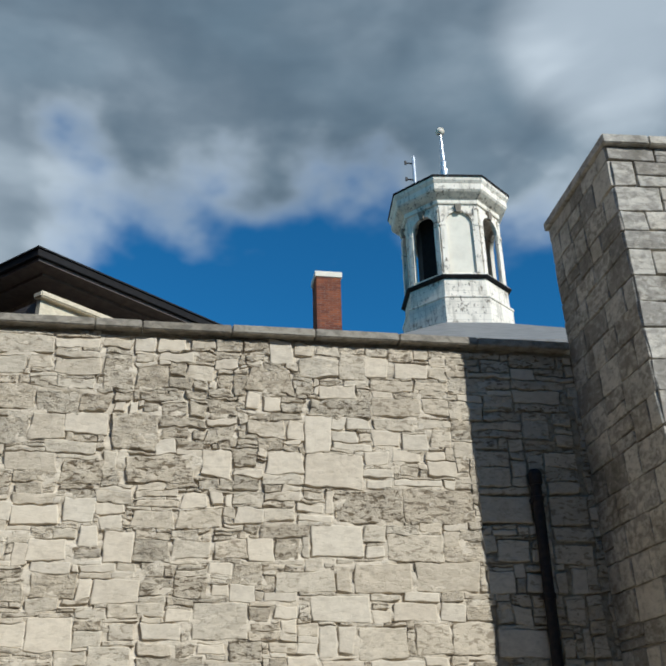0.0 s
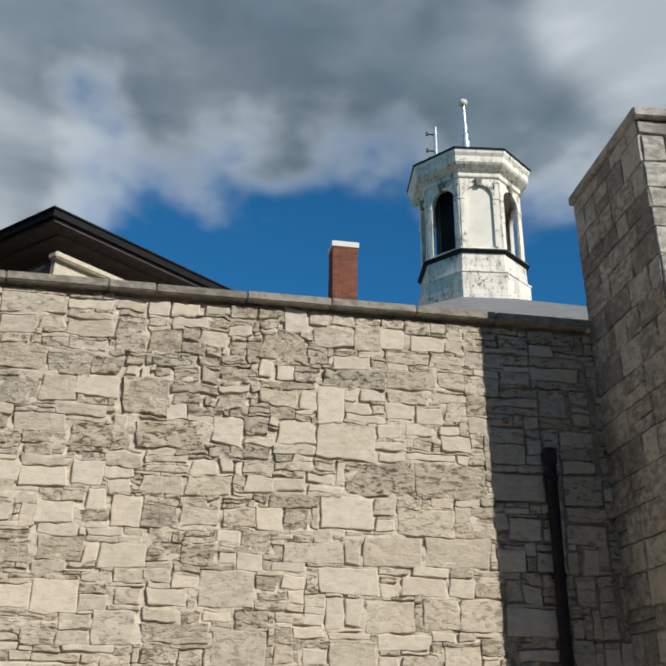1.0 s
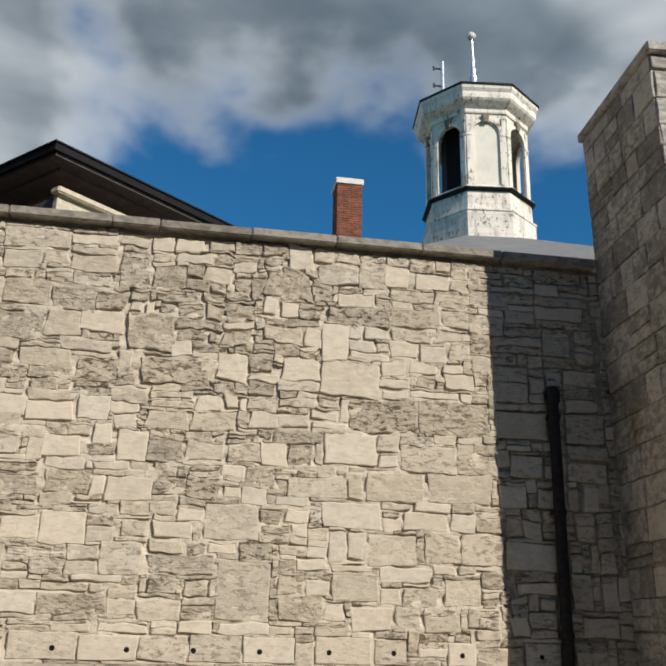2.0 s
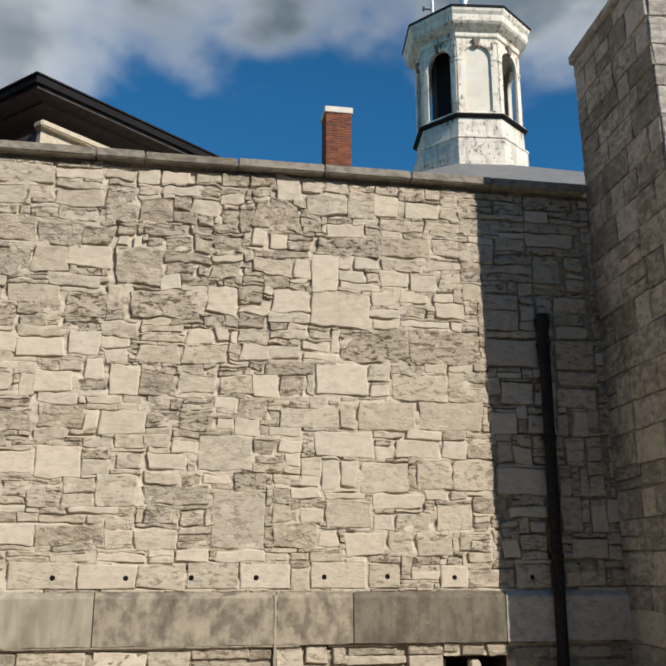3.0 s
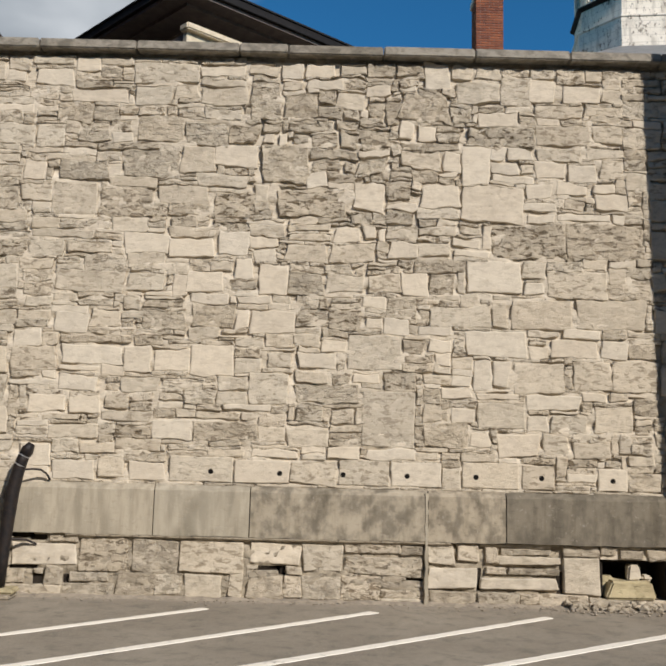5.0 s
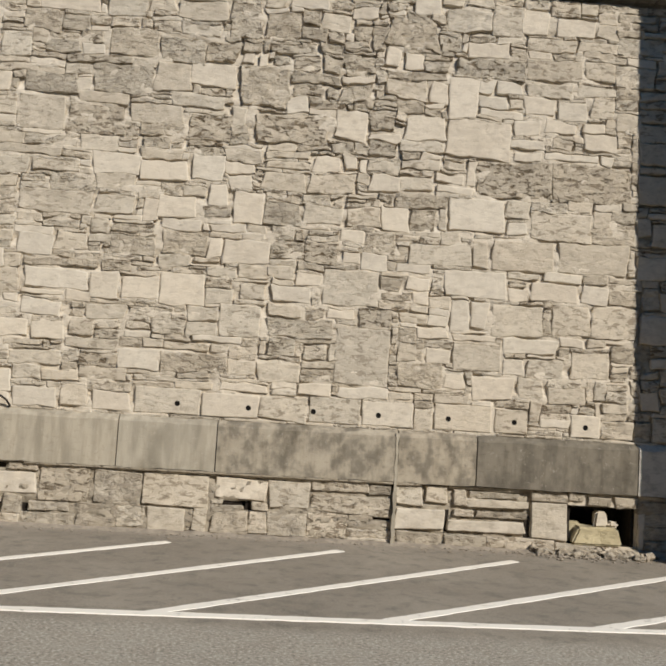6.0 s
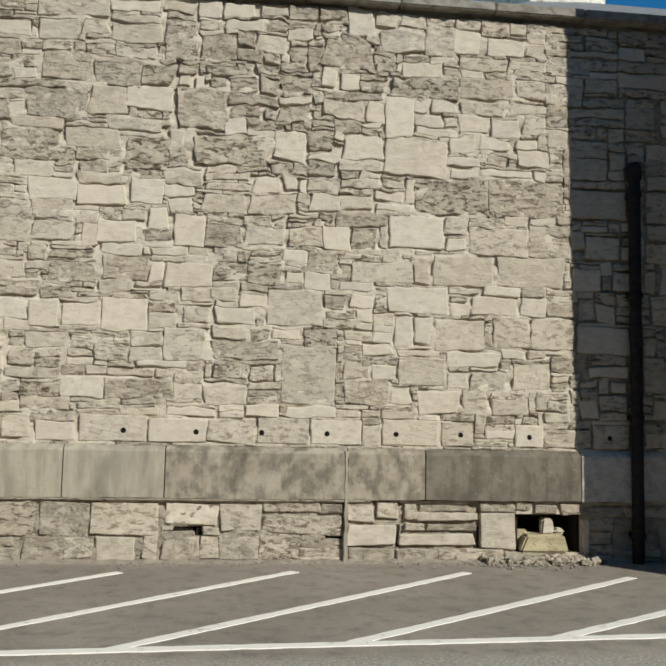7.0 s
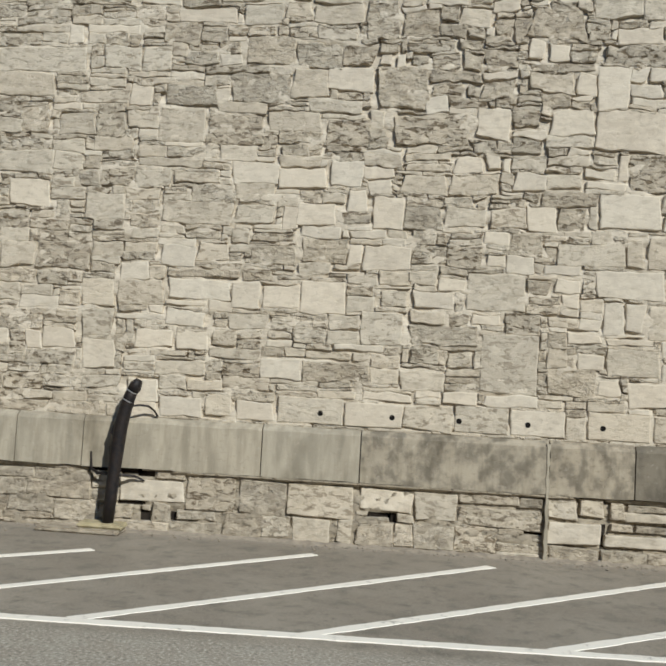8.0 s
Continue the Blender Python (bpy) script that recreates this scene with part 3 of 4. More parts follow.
BUFF_MORE = [(-5.47, 6.52, -5.13, 6.81), (-6.56, 5.61, -5.41, 5.93), (-6.54, 5.29, -5.79, 5.59), (-3.73, 5.12, -3.07, 5.27), (-5.70, 4.81, -5.24, 5.09),
             (-6.46, 4.32, -5.76, 4.60), (-5.74, 4.37, -5.36, 4.59), (-3.64, 4.54, -3.16, 4.73), (-5.29, 3.77, -4.80, 4.08), (-0.79, 6.27, -0.42, 6.49),
             (0.06, 5.45, 0.60, 5.70), (-2.58, 5.15, -1.94, 5.31), (-6.37, 3.13, -5.89, 3.46), (-2.62, 3.16, -2.20, 3.31), (-3.59, 2.26, -3.29, 2.47),
             (-2.17, 3.24, -1.85, 3.31), (0.38, 2.66, 0.73, 2.81), (-1.67, 1.92, -1.30, 2.09)]
DARK_MORE = [(-6.25, 6.47, -5.48, 6.83), (-5.22, 4.79, -4.84, 5.10), (-6.20, 4.82, -5.82, 5.17), (-3.95, 6.02, -3.61, 6.21), (-4.44, 5.98, -3.96, 6.23),
             (-2.86, 6.08, -2.50, 6.21), (-3.89, 5.62, -3.09, 5.72), (-2.28, 6.82, -2.00, 6.92), (-0.14, 6.03, 0.05, 6.35), (-0.50, 5.74, -0.07, 5.99),
             (-0.52, 5.40, -0.12, 5.60), (0.24, 4.09, 0.92, 4.26), (-5.86, 3.12, -5.19, 3.48), (0.12, 3.04, 0.40, 3.22), (-1.21, 2.17, -0.88, 2.41)]
PALE_SMALL = [(-5.13, 6.52, -4.86, 6.66), (-4.26, 6.27, -3.52, 6.47), (-2.58, 6.66, -1.98, 6.82), (-1.51, 6.66, -1.24, 6.86), (-1.21, 6.7, -0.8, 6.87), (-1.2, 6.53, -0.72, 6.67),
    (-0.42, 6.43, -0.04, 6.6), (0.36, 6.57, 0.72, 6.88), (1.74, 6.4, 2.07, 6.73), (2.14, 6.43, 2.65, 6.66), (-1.74, 5.75, -1.58, 5.89), (-1.55, 5.75, -1.42, 5.89),
    (0.05, 5.86, 0.25, 6.08), (0.25, 5.84, 0.52, 6.03), (0.97, 6.11, 1.05, 6.25), (-3.7, 5.72, -3.43, 5.88), (0.6, 5.43, 0.82, 5.71), (1.22, 5.59, 1.43, 5.78),
    (1.22, 5.42, 1.59, 5.57), (1.22, 5.31, 1.78, 5.4), (1.46, 5.61, 1.78, 5.77), (1.81, 5.36, 2.2, 5.58), (2.23, 5.35, 2.6, 5.57), (-4.79, 5.2, -4.52, 5.45)]
PALE_FILL = [(-0.12, 4.91, 0.28, 5.0), (1.65, 4.92, 2.07, 5.06), (1.68, 5.11, 2.03, 5.28), (1.68, 4.79, 2.05, 4.9), (2.07, 5.15, 2.49, 5.32), (2.08, 4.81, 2.76, 4.91),
    (2.55, 5.2, 2.84, 5.33), (2.78, 4.79, 2.96, 4.9), (-4.35, 4.69, -3.84, 4.75), (-3.61, 4.34, -3.46, 4.42), (-3.16, 4.54, -2.94, 4.61), (-1.88, 4.36, -1.49, 4.5),
    (-0.78, 4.48, -0.43, 4.67), (-0.4, 4.49, -0.24, 4.68), (-0.22, 4.47, -0.12, 4.66), (-0.08, 4.26, 0.29, 4.48), (0.74, 4.42, 1.12, 4.54), (0.74, 4.31, 1.24, 4.4),
    (1.13, 4.41, 1.25, 4.72), (-1.79, 4.17, -1.51, 4.34), (1.67, 3.84, 1.9, 4.0), (-2.82, 3.71, -2.64, 3.98), (-2.02, 3.73, -1.73, 3.79), (-2.0, 3.31, -1.84, 3.55)]
PALE_LOWER = [(2.14, 3.29, 2.61, 3.4), (-4.29, 3.2, -3.86, 3.46), (-1.21, 2.84, -0.71, 3.04), (1.7, 3.01, 1.94, 3.18), (1.96, 3.03, 2.56, 3.28), (2.61, 3.03, 2.96, 3.27),
    (-4.2, 2.73, -3.67, 2.81), (-4.18, 2.49, -3.7, 2.69), (-2.94, 2.29, -2.6, 2.37), (-0.5, 2.65, -0.18, 2.78), (0.6, 2.49, 0.99, 2.62), (0.73, 2.65, 0.99, 2.8),
    (1.04, 2.5, 1.58, 2.59), (2.35, 2.49, 2.66, 2.61), (-5.21, 1.91, -4.78, 2.28), (-4.63, 2.12, -4.39, 2.2), (0.96, 1.89, 1.21, 2.08), (1.69, 2.1, 1.95, 2.32),
    (-4.62, 1.31, -4.23, 1.55), (-4.21, 1.39, -3.68, 1.64), (-3.26, 1.4, -2.79, 1.63), (-1.76, 1.7, -1.16, 1.82), (-0.8, 1.71, -0.41, 1.86), (-0.33, 1.73, 0.28, 1.86)]
PALE_REST = [(2.16, 1.5, 2.54, 1.6)]
BUFF_SMALL = [(-2.57, 6.52, -1.97, 6.61), (-1.95, 6.68, -1.54, 6.85), (-1.48, 6.52, -1.23, 6.63), (-0.75, 6.71, -0.4, 6.85), (0.74, 6.69, 0.98, 6.89), (1.01, 6.7, 1.38, 6.9),
    (1.42, 6.26, 1.77, 6.35), (2.7, 6.42, 2.96, 6.61), (-2.5, 6.06, -2.03, 6.23), (1.8, 6.2, 2.44, 6.37), (1.81, 5.84, 2.54, 6.09), (2.46, 6.24, 2.96, 6.38),
    (2.57, 5.86, 2.96, 6.11), (-5.19, 5.67, -4.72, 5.95), (-4.69, 5.63, -4.33, 5.94), (1.62, 5.42, 1.78, 5.56), (1.83, 5.62, 2.41, 5.81), (2.47, 5.66, 2.96, 5.8),
    (2.65, 5.39, 2.96, 5.64), (-5.48, 5.21, -4.82, 5.38), (-4.84, 4.89, -4.44, 5.14), (-3.07, 4.93, -2.41, 5.15), (-2.41, 5.09, -1.87, 5.15), (-1.82, 4.97, -1.63, 5.21)]
BUFF_FILL = [(0.28, 4.8, 0.81, 4.94), (2.18, 4.95, 2.44, 5.1), (-5.24, 4.63, -4.75, 4.79), (-4.67, 4.44, -3.83, 4.55), (-2.88, 4.49, -2.38, 4.63), (-1.87, 4.5, -1.39, 4.67),
    (-1.36, 4.58, -0.83, 4.68), (-1.36, 4.47, -0.8, 4.55), (-0.11, 4.51, 0.29, 4.64), (0.29, 4.55, 0.76, 4.69), (0.29, 4.3, 0.71, 4.47), (0.81, 4.58, 1.1, 4.7),
    (-4.8, 4.02, -4.35, 4.15), (-4.69, 4.19, -4.23, 4.4), (-4.2, 4.23, -3.61, 4.4), (-3.41, 4.07, -2.92, 4.26), (-3.39, 3.77, -2.91, 4.01), (-2.36, 4.05, -2.06, 4.18),
    (-1.4, 4.22, -0.85, 4.44), (-0.82, 4.22, -0.24, 4.43), (0.8, 3.85, 0.91, 4.09), (1.62, 4.04, 1.93, 4.27), (2.73, 4.01, 2.96, 4.23), (-4.69, 3.53, -4.34, 3.67)]
BUFF_LOWER = [(-3.84, 3.29, -3.44, 3.51), (-3.42, 3.52, -3.21, 3.71), (0.19, 3.3, 0.31, 3.43), (0.45, 3.41, 1.23, 3.67), (1.26, 3.4, 1.44, 3.75), (1.68, 3.28, 2.09, 3.37),
    (-1.99, 3.07, -1.62, 3.2), (-1.99, 2.75, -1.63, 2.94), (-1.58, 2.82, -1.26, 3.03), (-1.25, 3.1, -0.91, 3.28), (-5.27, 2.68, -4.84, 3.02), (-5.24, 2.33, -4.81, 2.65),
    (-4.79, 2.73, -4.23, 3.02), (-3.41, 2.47, -2.91, 2.66), (-2.21, 2.36, -1.82, 2.53), (-1.8, 2.37, -1.3, 2.75), (-1.23, 2.67, -0.81, 2.81), (2.71, 2.51, 2.96, 2.61),
    (-4.34, 2.11, -3.89, 2.19), (-4.29, 1.88, -3.66, 2.06), (-3.62, 2.11, -2.99, 2.26), (-3.44, 1.76, -2.86, 1.91), (-2.46, 2.17, -1.89, 2.25), (0.37, 2.19, 0.62, 2.42)]
BUFF_REST = [(1.05, 2.14, 1.64, 2.46), (2.79, 1.85, 2.96, 2.11), (-5.18, 1.68, -4.7, 1.84), (-3.86, 1.71, -3.44, 1.86), (-3.63, 1.41, -3.32, 1.66), (-2.28, 1.71, -1.81, 1.8),
    (-1.13, 1.7, -0.82, 1.77)]
DARK_SMALL = [(-1.05, 6.3, -0.8, 6.5), (-2.18, 5.76, -1.79, 6.02), (-1.75, 5.91, -1.5, 6.03), (-1.4, 5.9, -0.83, 6.04), (-1.34, 5.78, -1.15, 5.89), (-1.05, 6.11, -0.7, 6.27),
    (-0.8, 5.95, -0.5, 6.09), (-0.38, 6.15, -0.14, 6.38), (-4.14, 5.73, -3.73, 5.9), (-2.21, 5.31, -1.91, 5.41), (-1.14, 5.55, -0.52, 5.69), (-1.12, 5.73, -0.77, 5.88),
    (-1.1, 5.41, -0.7, 5.52), (-0.88, 5.27, -0.43, 5.38), (-0.74, 5.72, -0.5, 5.91), (-0.67, 5.42, -0.52, 5.53), (-0.35, 5.29, -0.06, 5.4), (0.21, 5.28, 0.53, 5.45),
    (0.36, 5.72, 0.82, 5.82), (-4.36, 5.22, -3.73, 5.47), (-0.12, 5.03, 0.22, 5.24), (-2.34, 4.68, -1.9, 4.74), (-1.82, 4.73, -1.6, 4.88), (-0.57, 4.71, -0.28, 4.83)]
DARK_FILL = [(-0.12, 4.72, 0.23, 4.9), (-5.39, 4.16, -5.13, 4.37), (-5.12, 4.17, -4.69, 4.39), (-2.08, 3.8, -1.73, 3.9), (0.44, 3.82, 0.78, 4.09), (-4.77, 3.26, -4.34, 3.37),
    (-4.01, 3.56, -3.56, 3.66), (-3.18, 3.54, -2.65, 3.67), (-3.17, 3.27, -2.64, 3.51), (-0.81, 3.33, -0.42, 3.59), (-4.19, 3.08, -3.29, 3.18), (-3.26, 3.07, -2.89, 3.21),
    (-2.83, 3.09, -2.41, 3.16), (-0.76, 2.65, -0.52, 2.8), (-0.13, 2.59, 0.29, 2.8), (2.16, 1.67, 2.54, 1.78), (2.61, 1.68, 2.84, 1.77)]
SHADY = [(3.28, 4.31, 4.05, 4.73), (4.31, 4.32, 4.9, 4.74), (3.43, 4.15, 3.8, 4.24), (3.48, 3.8, 3.96, 4.09), (4.28, 3.77, 4.87, 4.05), (3.29, 3.39, 3.7, 3.68),
         (3.85, 3.39, 4.08, 3.66), (4.26, 3.38, 4.43, 3.67), (4.49, 3.39, 4.72, 3.72), (3.6, 2.98, 3.89, 3.22), (4.34, 2.98, 4.63, 3.32), (3.36, 2.57, 4.07, 2.94),
         (4.24, 2.57, 4.43, 2.83), (4.67, 2.58, 4.9, 2.86), (3.49, 2.27, 4.04, 2.44), (3.79, 2.08, 4.01, 2.23), (4.24, 2.11, 4.55, 2.5), (3.39, 1.76, 3.63, 2.0),
         (4.22, 1.41, 4.81, 1.59), (4.36, 1.76, 4.87, 2.04), (4.66, 2.11, 4.9, 2.46), (4.3, 4.09, 4.9, 4.3)]    # squarer blocks beside the downpipe
HOLE_XS, HOLE_Z = (-2.23, -1.38, -0.60, 0.19, 1.04, 1.85, 2.73, 3.78), 1.535
HOLED = [(-2.75, 1.39, -1.95, 1.71), (-1.95, 1.39, -1.25, 1.68), (-1.25, 1.39, -0.66, 1.70), (-0.66, 1.39, -0.02, 1.71), (-0.02, 1.39, 0.62, 1.70),
         (0.86, 1.39, 1.58, 1.72), (1.60, 1.39, 2.02, 1.70), (2.54, 1.39, 2.92, 1.68), (3.56, 1.39, 4.05, 1.70)]


def rubble_size(rng, x, z):
    """Long thin bedded stones, smaller high up in the middle, squarer blocks to the right."""
    if x > 3.1:
        return rng.uniform(0.28, 0.72), rng.choice((0.12, 0.18, 0.24, 0.30, 0.36))
    if x > 0.9:
        return rng.uniform(0.22, 0.58), rng.choice((0.08, 0.10, 0.14, 0.18, 0.22))
    if -1.9 < x < 1.0 and z > 3.4:
        return rng.uniform(0.14, 0.42), rng.choice((0.06, 0.08, 0.10, 0.12, 0.14))
    return rng.uniform(0.20, 0.66), rng.choice((0.06, 0.08, 0.10, 0.12, 0.16, 0.20))


def holed_stone(a, seed, hx, hz, r=0.033):
    """A dressed stone with a round hole bored through its face."""
    x0, z0, x1, z1 = a
    bm = bmesh.new()
    rng = random.Random(seed)
    per = []
    turns = sorted([2 * math.pi * i / 16 for i in range(16)] + [math.atan2(z - hz, x - hx) % (2 * math.pi) for x in (x0, x1) for z in (z0, z1)])
    n = len(turns)
    for t in turns:
        c, s2 = math.cos(t), math.sin(t)
        k = min((x1 - hx) / c if c > 1e-6 else (x0 - hx) / c if c < -1e-6 else 9, (z1 - hz) / s2 if s2 > 1e-6 else (z0 - hz) / s2 if s2 < -1e-6 else 9)
        per.append((hx + k * c, hz + k * s2, c, s2))
    j = [rng.uniform(-0.006, 0.006) for _ in range(n)]
    back = [(x + q, 0.02, z + q) for (x, z, _, _), q in zip(per, j)]
    rim = [(x + q, -0.010, z + q) for (x, z, _, _), q in zip(per, j)]
    face = [(x - 0.014 * c + q, -0.020, z - 0.014 * s2) for (x, z, c, s2), q in zip(per, j)]
    lip = [(hx + r * c, -0.0205, hz + r * s2) for _, _, c, s2 in per]
    deep = [(hx + r * 0.95 * c, 0.03, hz + r * 0.95 * s2) for _, _, c, s2 in per]
    solid(bm, [back, rim, face, lip, deep], cap=False)
    return bm


PALE_ALL = PALE + PALE_MORE + PALE_SMALL + PALE_FILL + PALE_LOWER + PALE_REST
BUFF_ALL = BUFF + BUFF_MORE + BUFF_SMALL + BUFF_FILL + BUFF_LOWER + BUFF_REST
DARK_ALL = DARK + DARK_MORE + DARK_SMALL + DARK_FILL
CLEAR = PALE_ALL + BUFF_ALL + DARK_ALL + SHADY + HOLED
seed = 0
for mat, rows, proud, rough in ((PALE_STONE, PALE_ALL, 0.015, 0.006), (BUFF_STONE, BUFF_ALL, 0.015, 0.013), (DARK_STONE, DARK_ALL, 0.016, 0.025)):
    for a, b, c, d in rows:
        seed += 1
        data = stone_data(c - a - 0.010, d - b - 0.008, proud, min(rough, 0.12 * (d - b)) * (1 + 0.5 * ragged(a, b)), seed, 0.05, 0.034 + 0.03 * ragged(a, b))
        stone_part("stone", settled(data, (a + c) / 2, (b + d) / 2, 0.85), mat, wall_north, pose((a + c) / 2, 0, (b + d) / 2))
for a, b, c, d in SHADY:
    seed += 1
    data = stone_data(c - a - 0.020, d - b - 0.018, 0.020, 0.012, seed, 0.05, 0.03)
    stone_part("stone", settled(data, (a + c) / 2, (b + d) / 2, 0.5), PALE_STONE if seed % 3 == 0 else BUFF_STONE, wall_north, pose((a + c) / 2, 0, (b + d) / 2))
hole_shade = plain("deep_hole_shade", (0.008, 0.007, 0.006), (0.014, 0.012, 0.01), 20, 1.0)
for q in HOLED:
    seed += 1
    got = [x for x in HOLE_XS if q[0] < x < q[2]]
    if got:
        part("stone", holed_stone((q[0] + 0.009, q[1] + 0.009, q[2] - 0.009, q[3] - 0.009), seed, got[0], HOLE_Z + random.Random(seed).uniform(-0.015, 0.015)), BUFF_STONE if seed % 3 else PALE_STONE, wall_north)
    else:
        stone_part("stone", stone_data(q[2] - q[0] - 0.02, q[3] - q[1] - 0.02, 0.03, 0.015, seed), BUFF_STONE, wall_north, pose((q[0] + q[2]) / 2, 0, (q[1] + q[3]) / 2))
# near-black discs just behind the face paint the shade deep in the holes
for x in HOLE_XS:
    part("hole_lining", turned([(0.05, 0), (0.05, 0.006)], n=12), hole_shade, wall_north).matrix_basis = pose(x, -0.006, HOLE_Z, 90)

rest, count = {}, 0
kinds = [(RUBBLE, 0.014, 0.022)] * 6 + [(BUFF_STONE, 0.013, 0.013)] * 3 + [(PALE_STONE, 0.012, 0.008)] * 1 + [(DARK_STONE, 0.014, 0.026)] * 2
for a, b, c, d in pack(WALL_L, 1.35, WALL_R, WALL_TOP - 0.06, CLEAR, 5, rubble_size, 0.03, 0.02):
    seed += 1
    sooty = -2.1 < a < 0.6 and b > 5.2
    mat, proud, rough = random.Random(seed * 7).choice(kinds[-3:] + kinds[:3] if sooty else kinds)
    slack = 0.014 if a > 3.2 else 0.0
    wide, high = c - a - 0.010 - slack, d - b - 0.008 - slack
    if wide < 0.07 or high < 0.03:
        continue
    proud += random.Random(seed).uniform(-0.005, 0.007)
    data = stone_data(wide, high, max(0.009, proud), min(rough, 0.18 * high) * (1 + 0.5 * ragged(a, b)), seed, 0.042, 0.018 + 0.02 * ragged(a, b))
    data = settled(data, (a + c) / 2, (b + d) / 2, min(1.0, (b - 1.3) / 0.4, (WALL_TOP + 0.05 - d) / 0.3))
    m = pose((a + c) / 2, 0, (b + d) / 2)
    if -2.6 < a < 2.4 and 1.4 < b < 2.75 and count < 60:
        count += 1
        stone_part("stone", data, mat, wall_north, m)
    else:
        rest.setdefault(mat.name, []).append((data, m))
for key, pieces in rest.items():
    joined("rubble_stones", pieces, bpy.data.materials[key], wall_north, "small irregular limestone rubble bedded in mortar")

# the dressed band, its blocks butted end to end
BAND_XS = (-10.9, -8.9, -7.4, -5.92, -5.08, -2.895, -1.725, 0.445, 1.40, 3.38, 5.09)
for i, (a, b) in enumerate(zip(BAND_XS, BAND_XS[1:])):
    mat = BAND_PALE if b < -1.7 else BAND_GREY if b < 1.5 else BAND_DARK if b < 3.5 else ASHLAR
    bm, out = bmesh.new(), 0.085
    prof = [(-out, BAND_LOW), (-out, BAND_TOP - 0.05), (-out + 0.02, BAND_TOP - 0.02), (-0.0, BAND_TOP + 0.03), (0.05, BAND_TOP + 0.03), (0.05, BAND_LOW)]
    n = max(4, int((b - a) / 0.15))
    rng = random.Random(i)
    rows = []
    for k in range(n + 1):
        x = a + 0.007 + (b - a - 0.014) * k / n
        rows.append([(x, y + rng.uniform(-0.004, 0.004), z + rng.uniform(-0.008, 0.008)) for y, z in prof])
    solid(bm, rows)
    part("band_block", bm, mat, wall_north, "long dressed limestone block, stained by rain")

# the courses under the band
LOW = [(-4.62, 0.36, -3.80, 0.62), (-3.79, 0.30, -3.19, 0.70), (-3.17, 0.30, -2.57, 0.70), (-2.55, 0.31, -1.76, 0.70), (-1.73, 0.42, -1.09, 0.68),
       (-1.07, 0.36, -0.59, 0.70), (-0.56, 0.32, 0.40, 0.56), (-2.50, 0.02, -2.02, 0.29), (-1.98, 0.02, -1.78, 0.30), (-1.74, 0.02, -1.30, 0.28),
       (-1.08, 0.02, -0.60, 0.33), (0.45, 0.47, 0.78, 0.72), (0.80, 0.50, 1.10, 0.73), (0.45, 0.18, 1.04, 0.45), (1.10, 0.18, 2.04, 0.34),
       (1.42, 0.36, 2.06, 0.46), (1.14, 0.36, 1.40, 0.46), (1.30, 0.48, 2.06, 0.60), (2.08, 0.16, 2.55, 0.60), (3.41, 0.08, 3.50, 0.54), (2.78, 0.585, 3.10, 0.70), (3.12, 0.57, 3.42, 0.71)]
low_mats = (LOW_STONE, RUBBLE, LOW_STONE, BUFF_STONE, LOW_STONE)
for i, (a, b, c, d) in enumerate(LOW):
    mat = PALE_STONE if i in (0, 4, 13, 14, 19) else BUFF_STONE if i in (5, 7, 11, 12, 17) else low_mats[i % 5]
    stone_part("stone", stone_data(c - a - 0.012, d - b - 0.012, 0.034, 0.024 if mat is not BUFF_STONE else 0.012, 900 + i, 0.05, 0.035), mat, wall_north, pose((a + c) / 2, 0, (b + d) / 2))
HOLE = [(2.56, 0.11, 3.40, 0.62)]
# thin near-black plates paint the shade inside the open joints
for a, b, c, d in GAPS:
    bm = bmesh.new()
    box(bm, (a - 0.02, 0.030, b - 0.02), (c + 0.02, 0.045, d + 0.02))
    part("open_joint", bm, VOID_SHADE, wall_north, "near-black plate painting the shade deep in an open joint")
bm = bmesh.new()
rng = random.Random(31)
solid(bm, [[(0.405 + rng.uniform(-0.012, 0.012), 0.0, z), (0.412 + rng.uniform(-0.008, 0.008), -0.093, z), (0.446 + rng.uniform(-0.008, 0.008), -0.094, z), (0.462 + rng.uniform(-0.012, 0.012), 0.0, z)] for z in [1.33 * k / 24 - 0.006 for k in range(25)]])
fill = bmesh.new()
solid(fill, [[(x, 0.0, 0.742), (x, -0.080, 0.742), (x, -0.078, 0.722 + 0.012 * noise.noise(Vector((x * 3, 1, 0)))), (x, 0.0, 0.690 + 0.03 * noise.noise(Vector((x * 2, 7, 0))))] for x in [-3.95 + 0.09 * k for k in range(53)]])
part("mortar_fillet", fill, DIRT_AND_SHADE_MORTAR, wall_north, "rough dirty mortar smeared under the band")
part("mortar_strip", bm, BAND_PALE, wall_north, "smeared vertical strip of pale mortar")
for i, (a, b, c, d) in enumerate(pack(WALL_L, 0.0, WALL_R, 0.74, LOW + HOLE + GAPS, 8, lambda rng, x, z: (rng.uniform(0.3, 0.8), rng.choice((0.14, 0.20, 0.30))))):
    wide, high = c - a - 0.014, d - b - 0.012
    mat = random.Random(i).choice((LOW_STONE, LOW_STONE, RUBBLE))
    if wide < 0.1 or high < 0.04:
        continue
    stone_part("stone", stone_data(wide, high, 0.032 + random.Random(i).uniform(-0.008, 0.008), min(0.026, 0.2 * high), 2000 + i, 0.05, 0.035), mat, wall_north, pose((a + c) / 2, 0, (b + d) / 2))

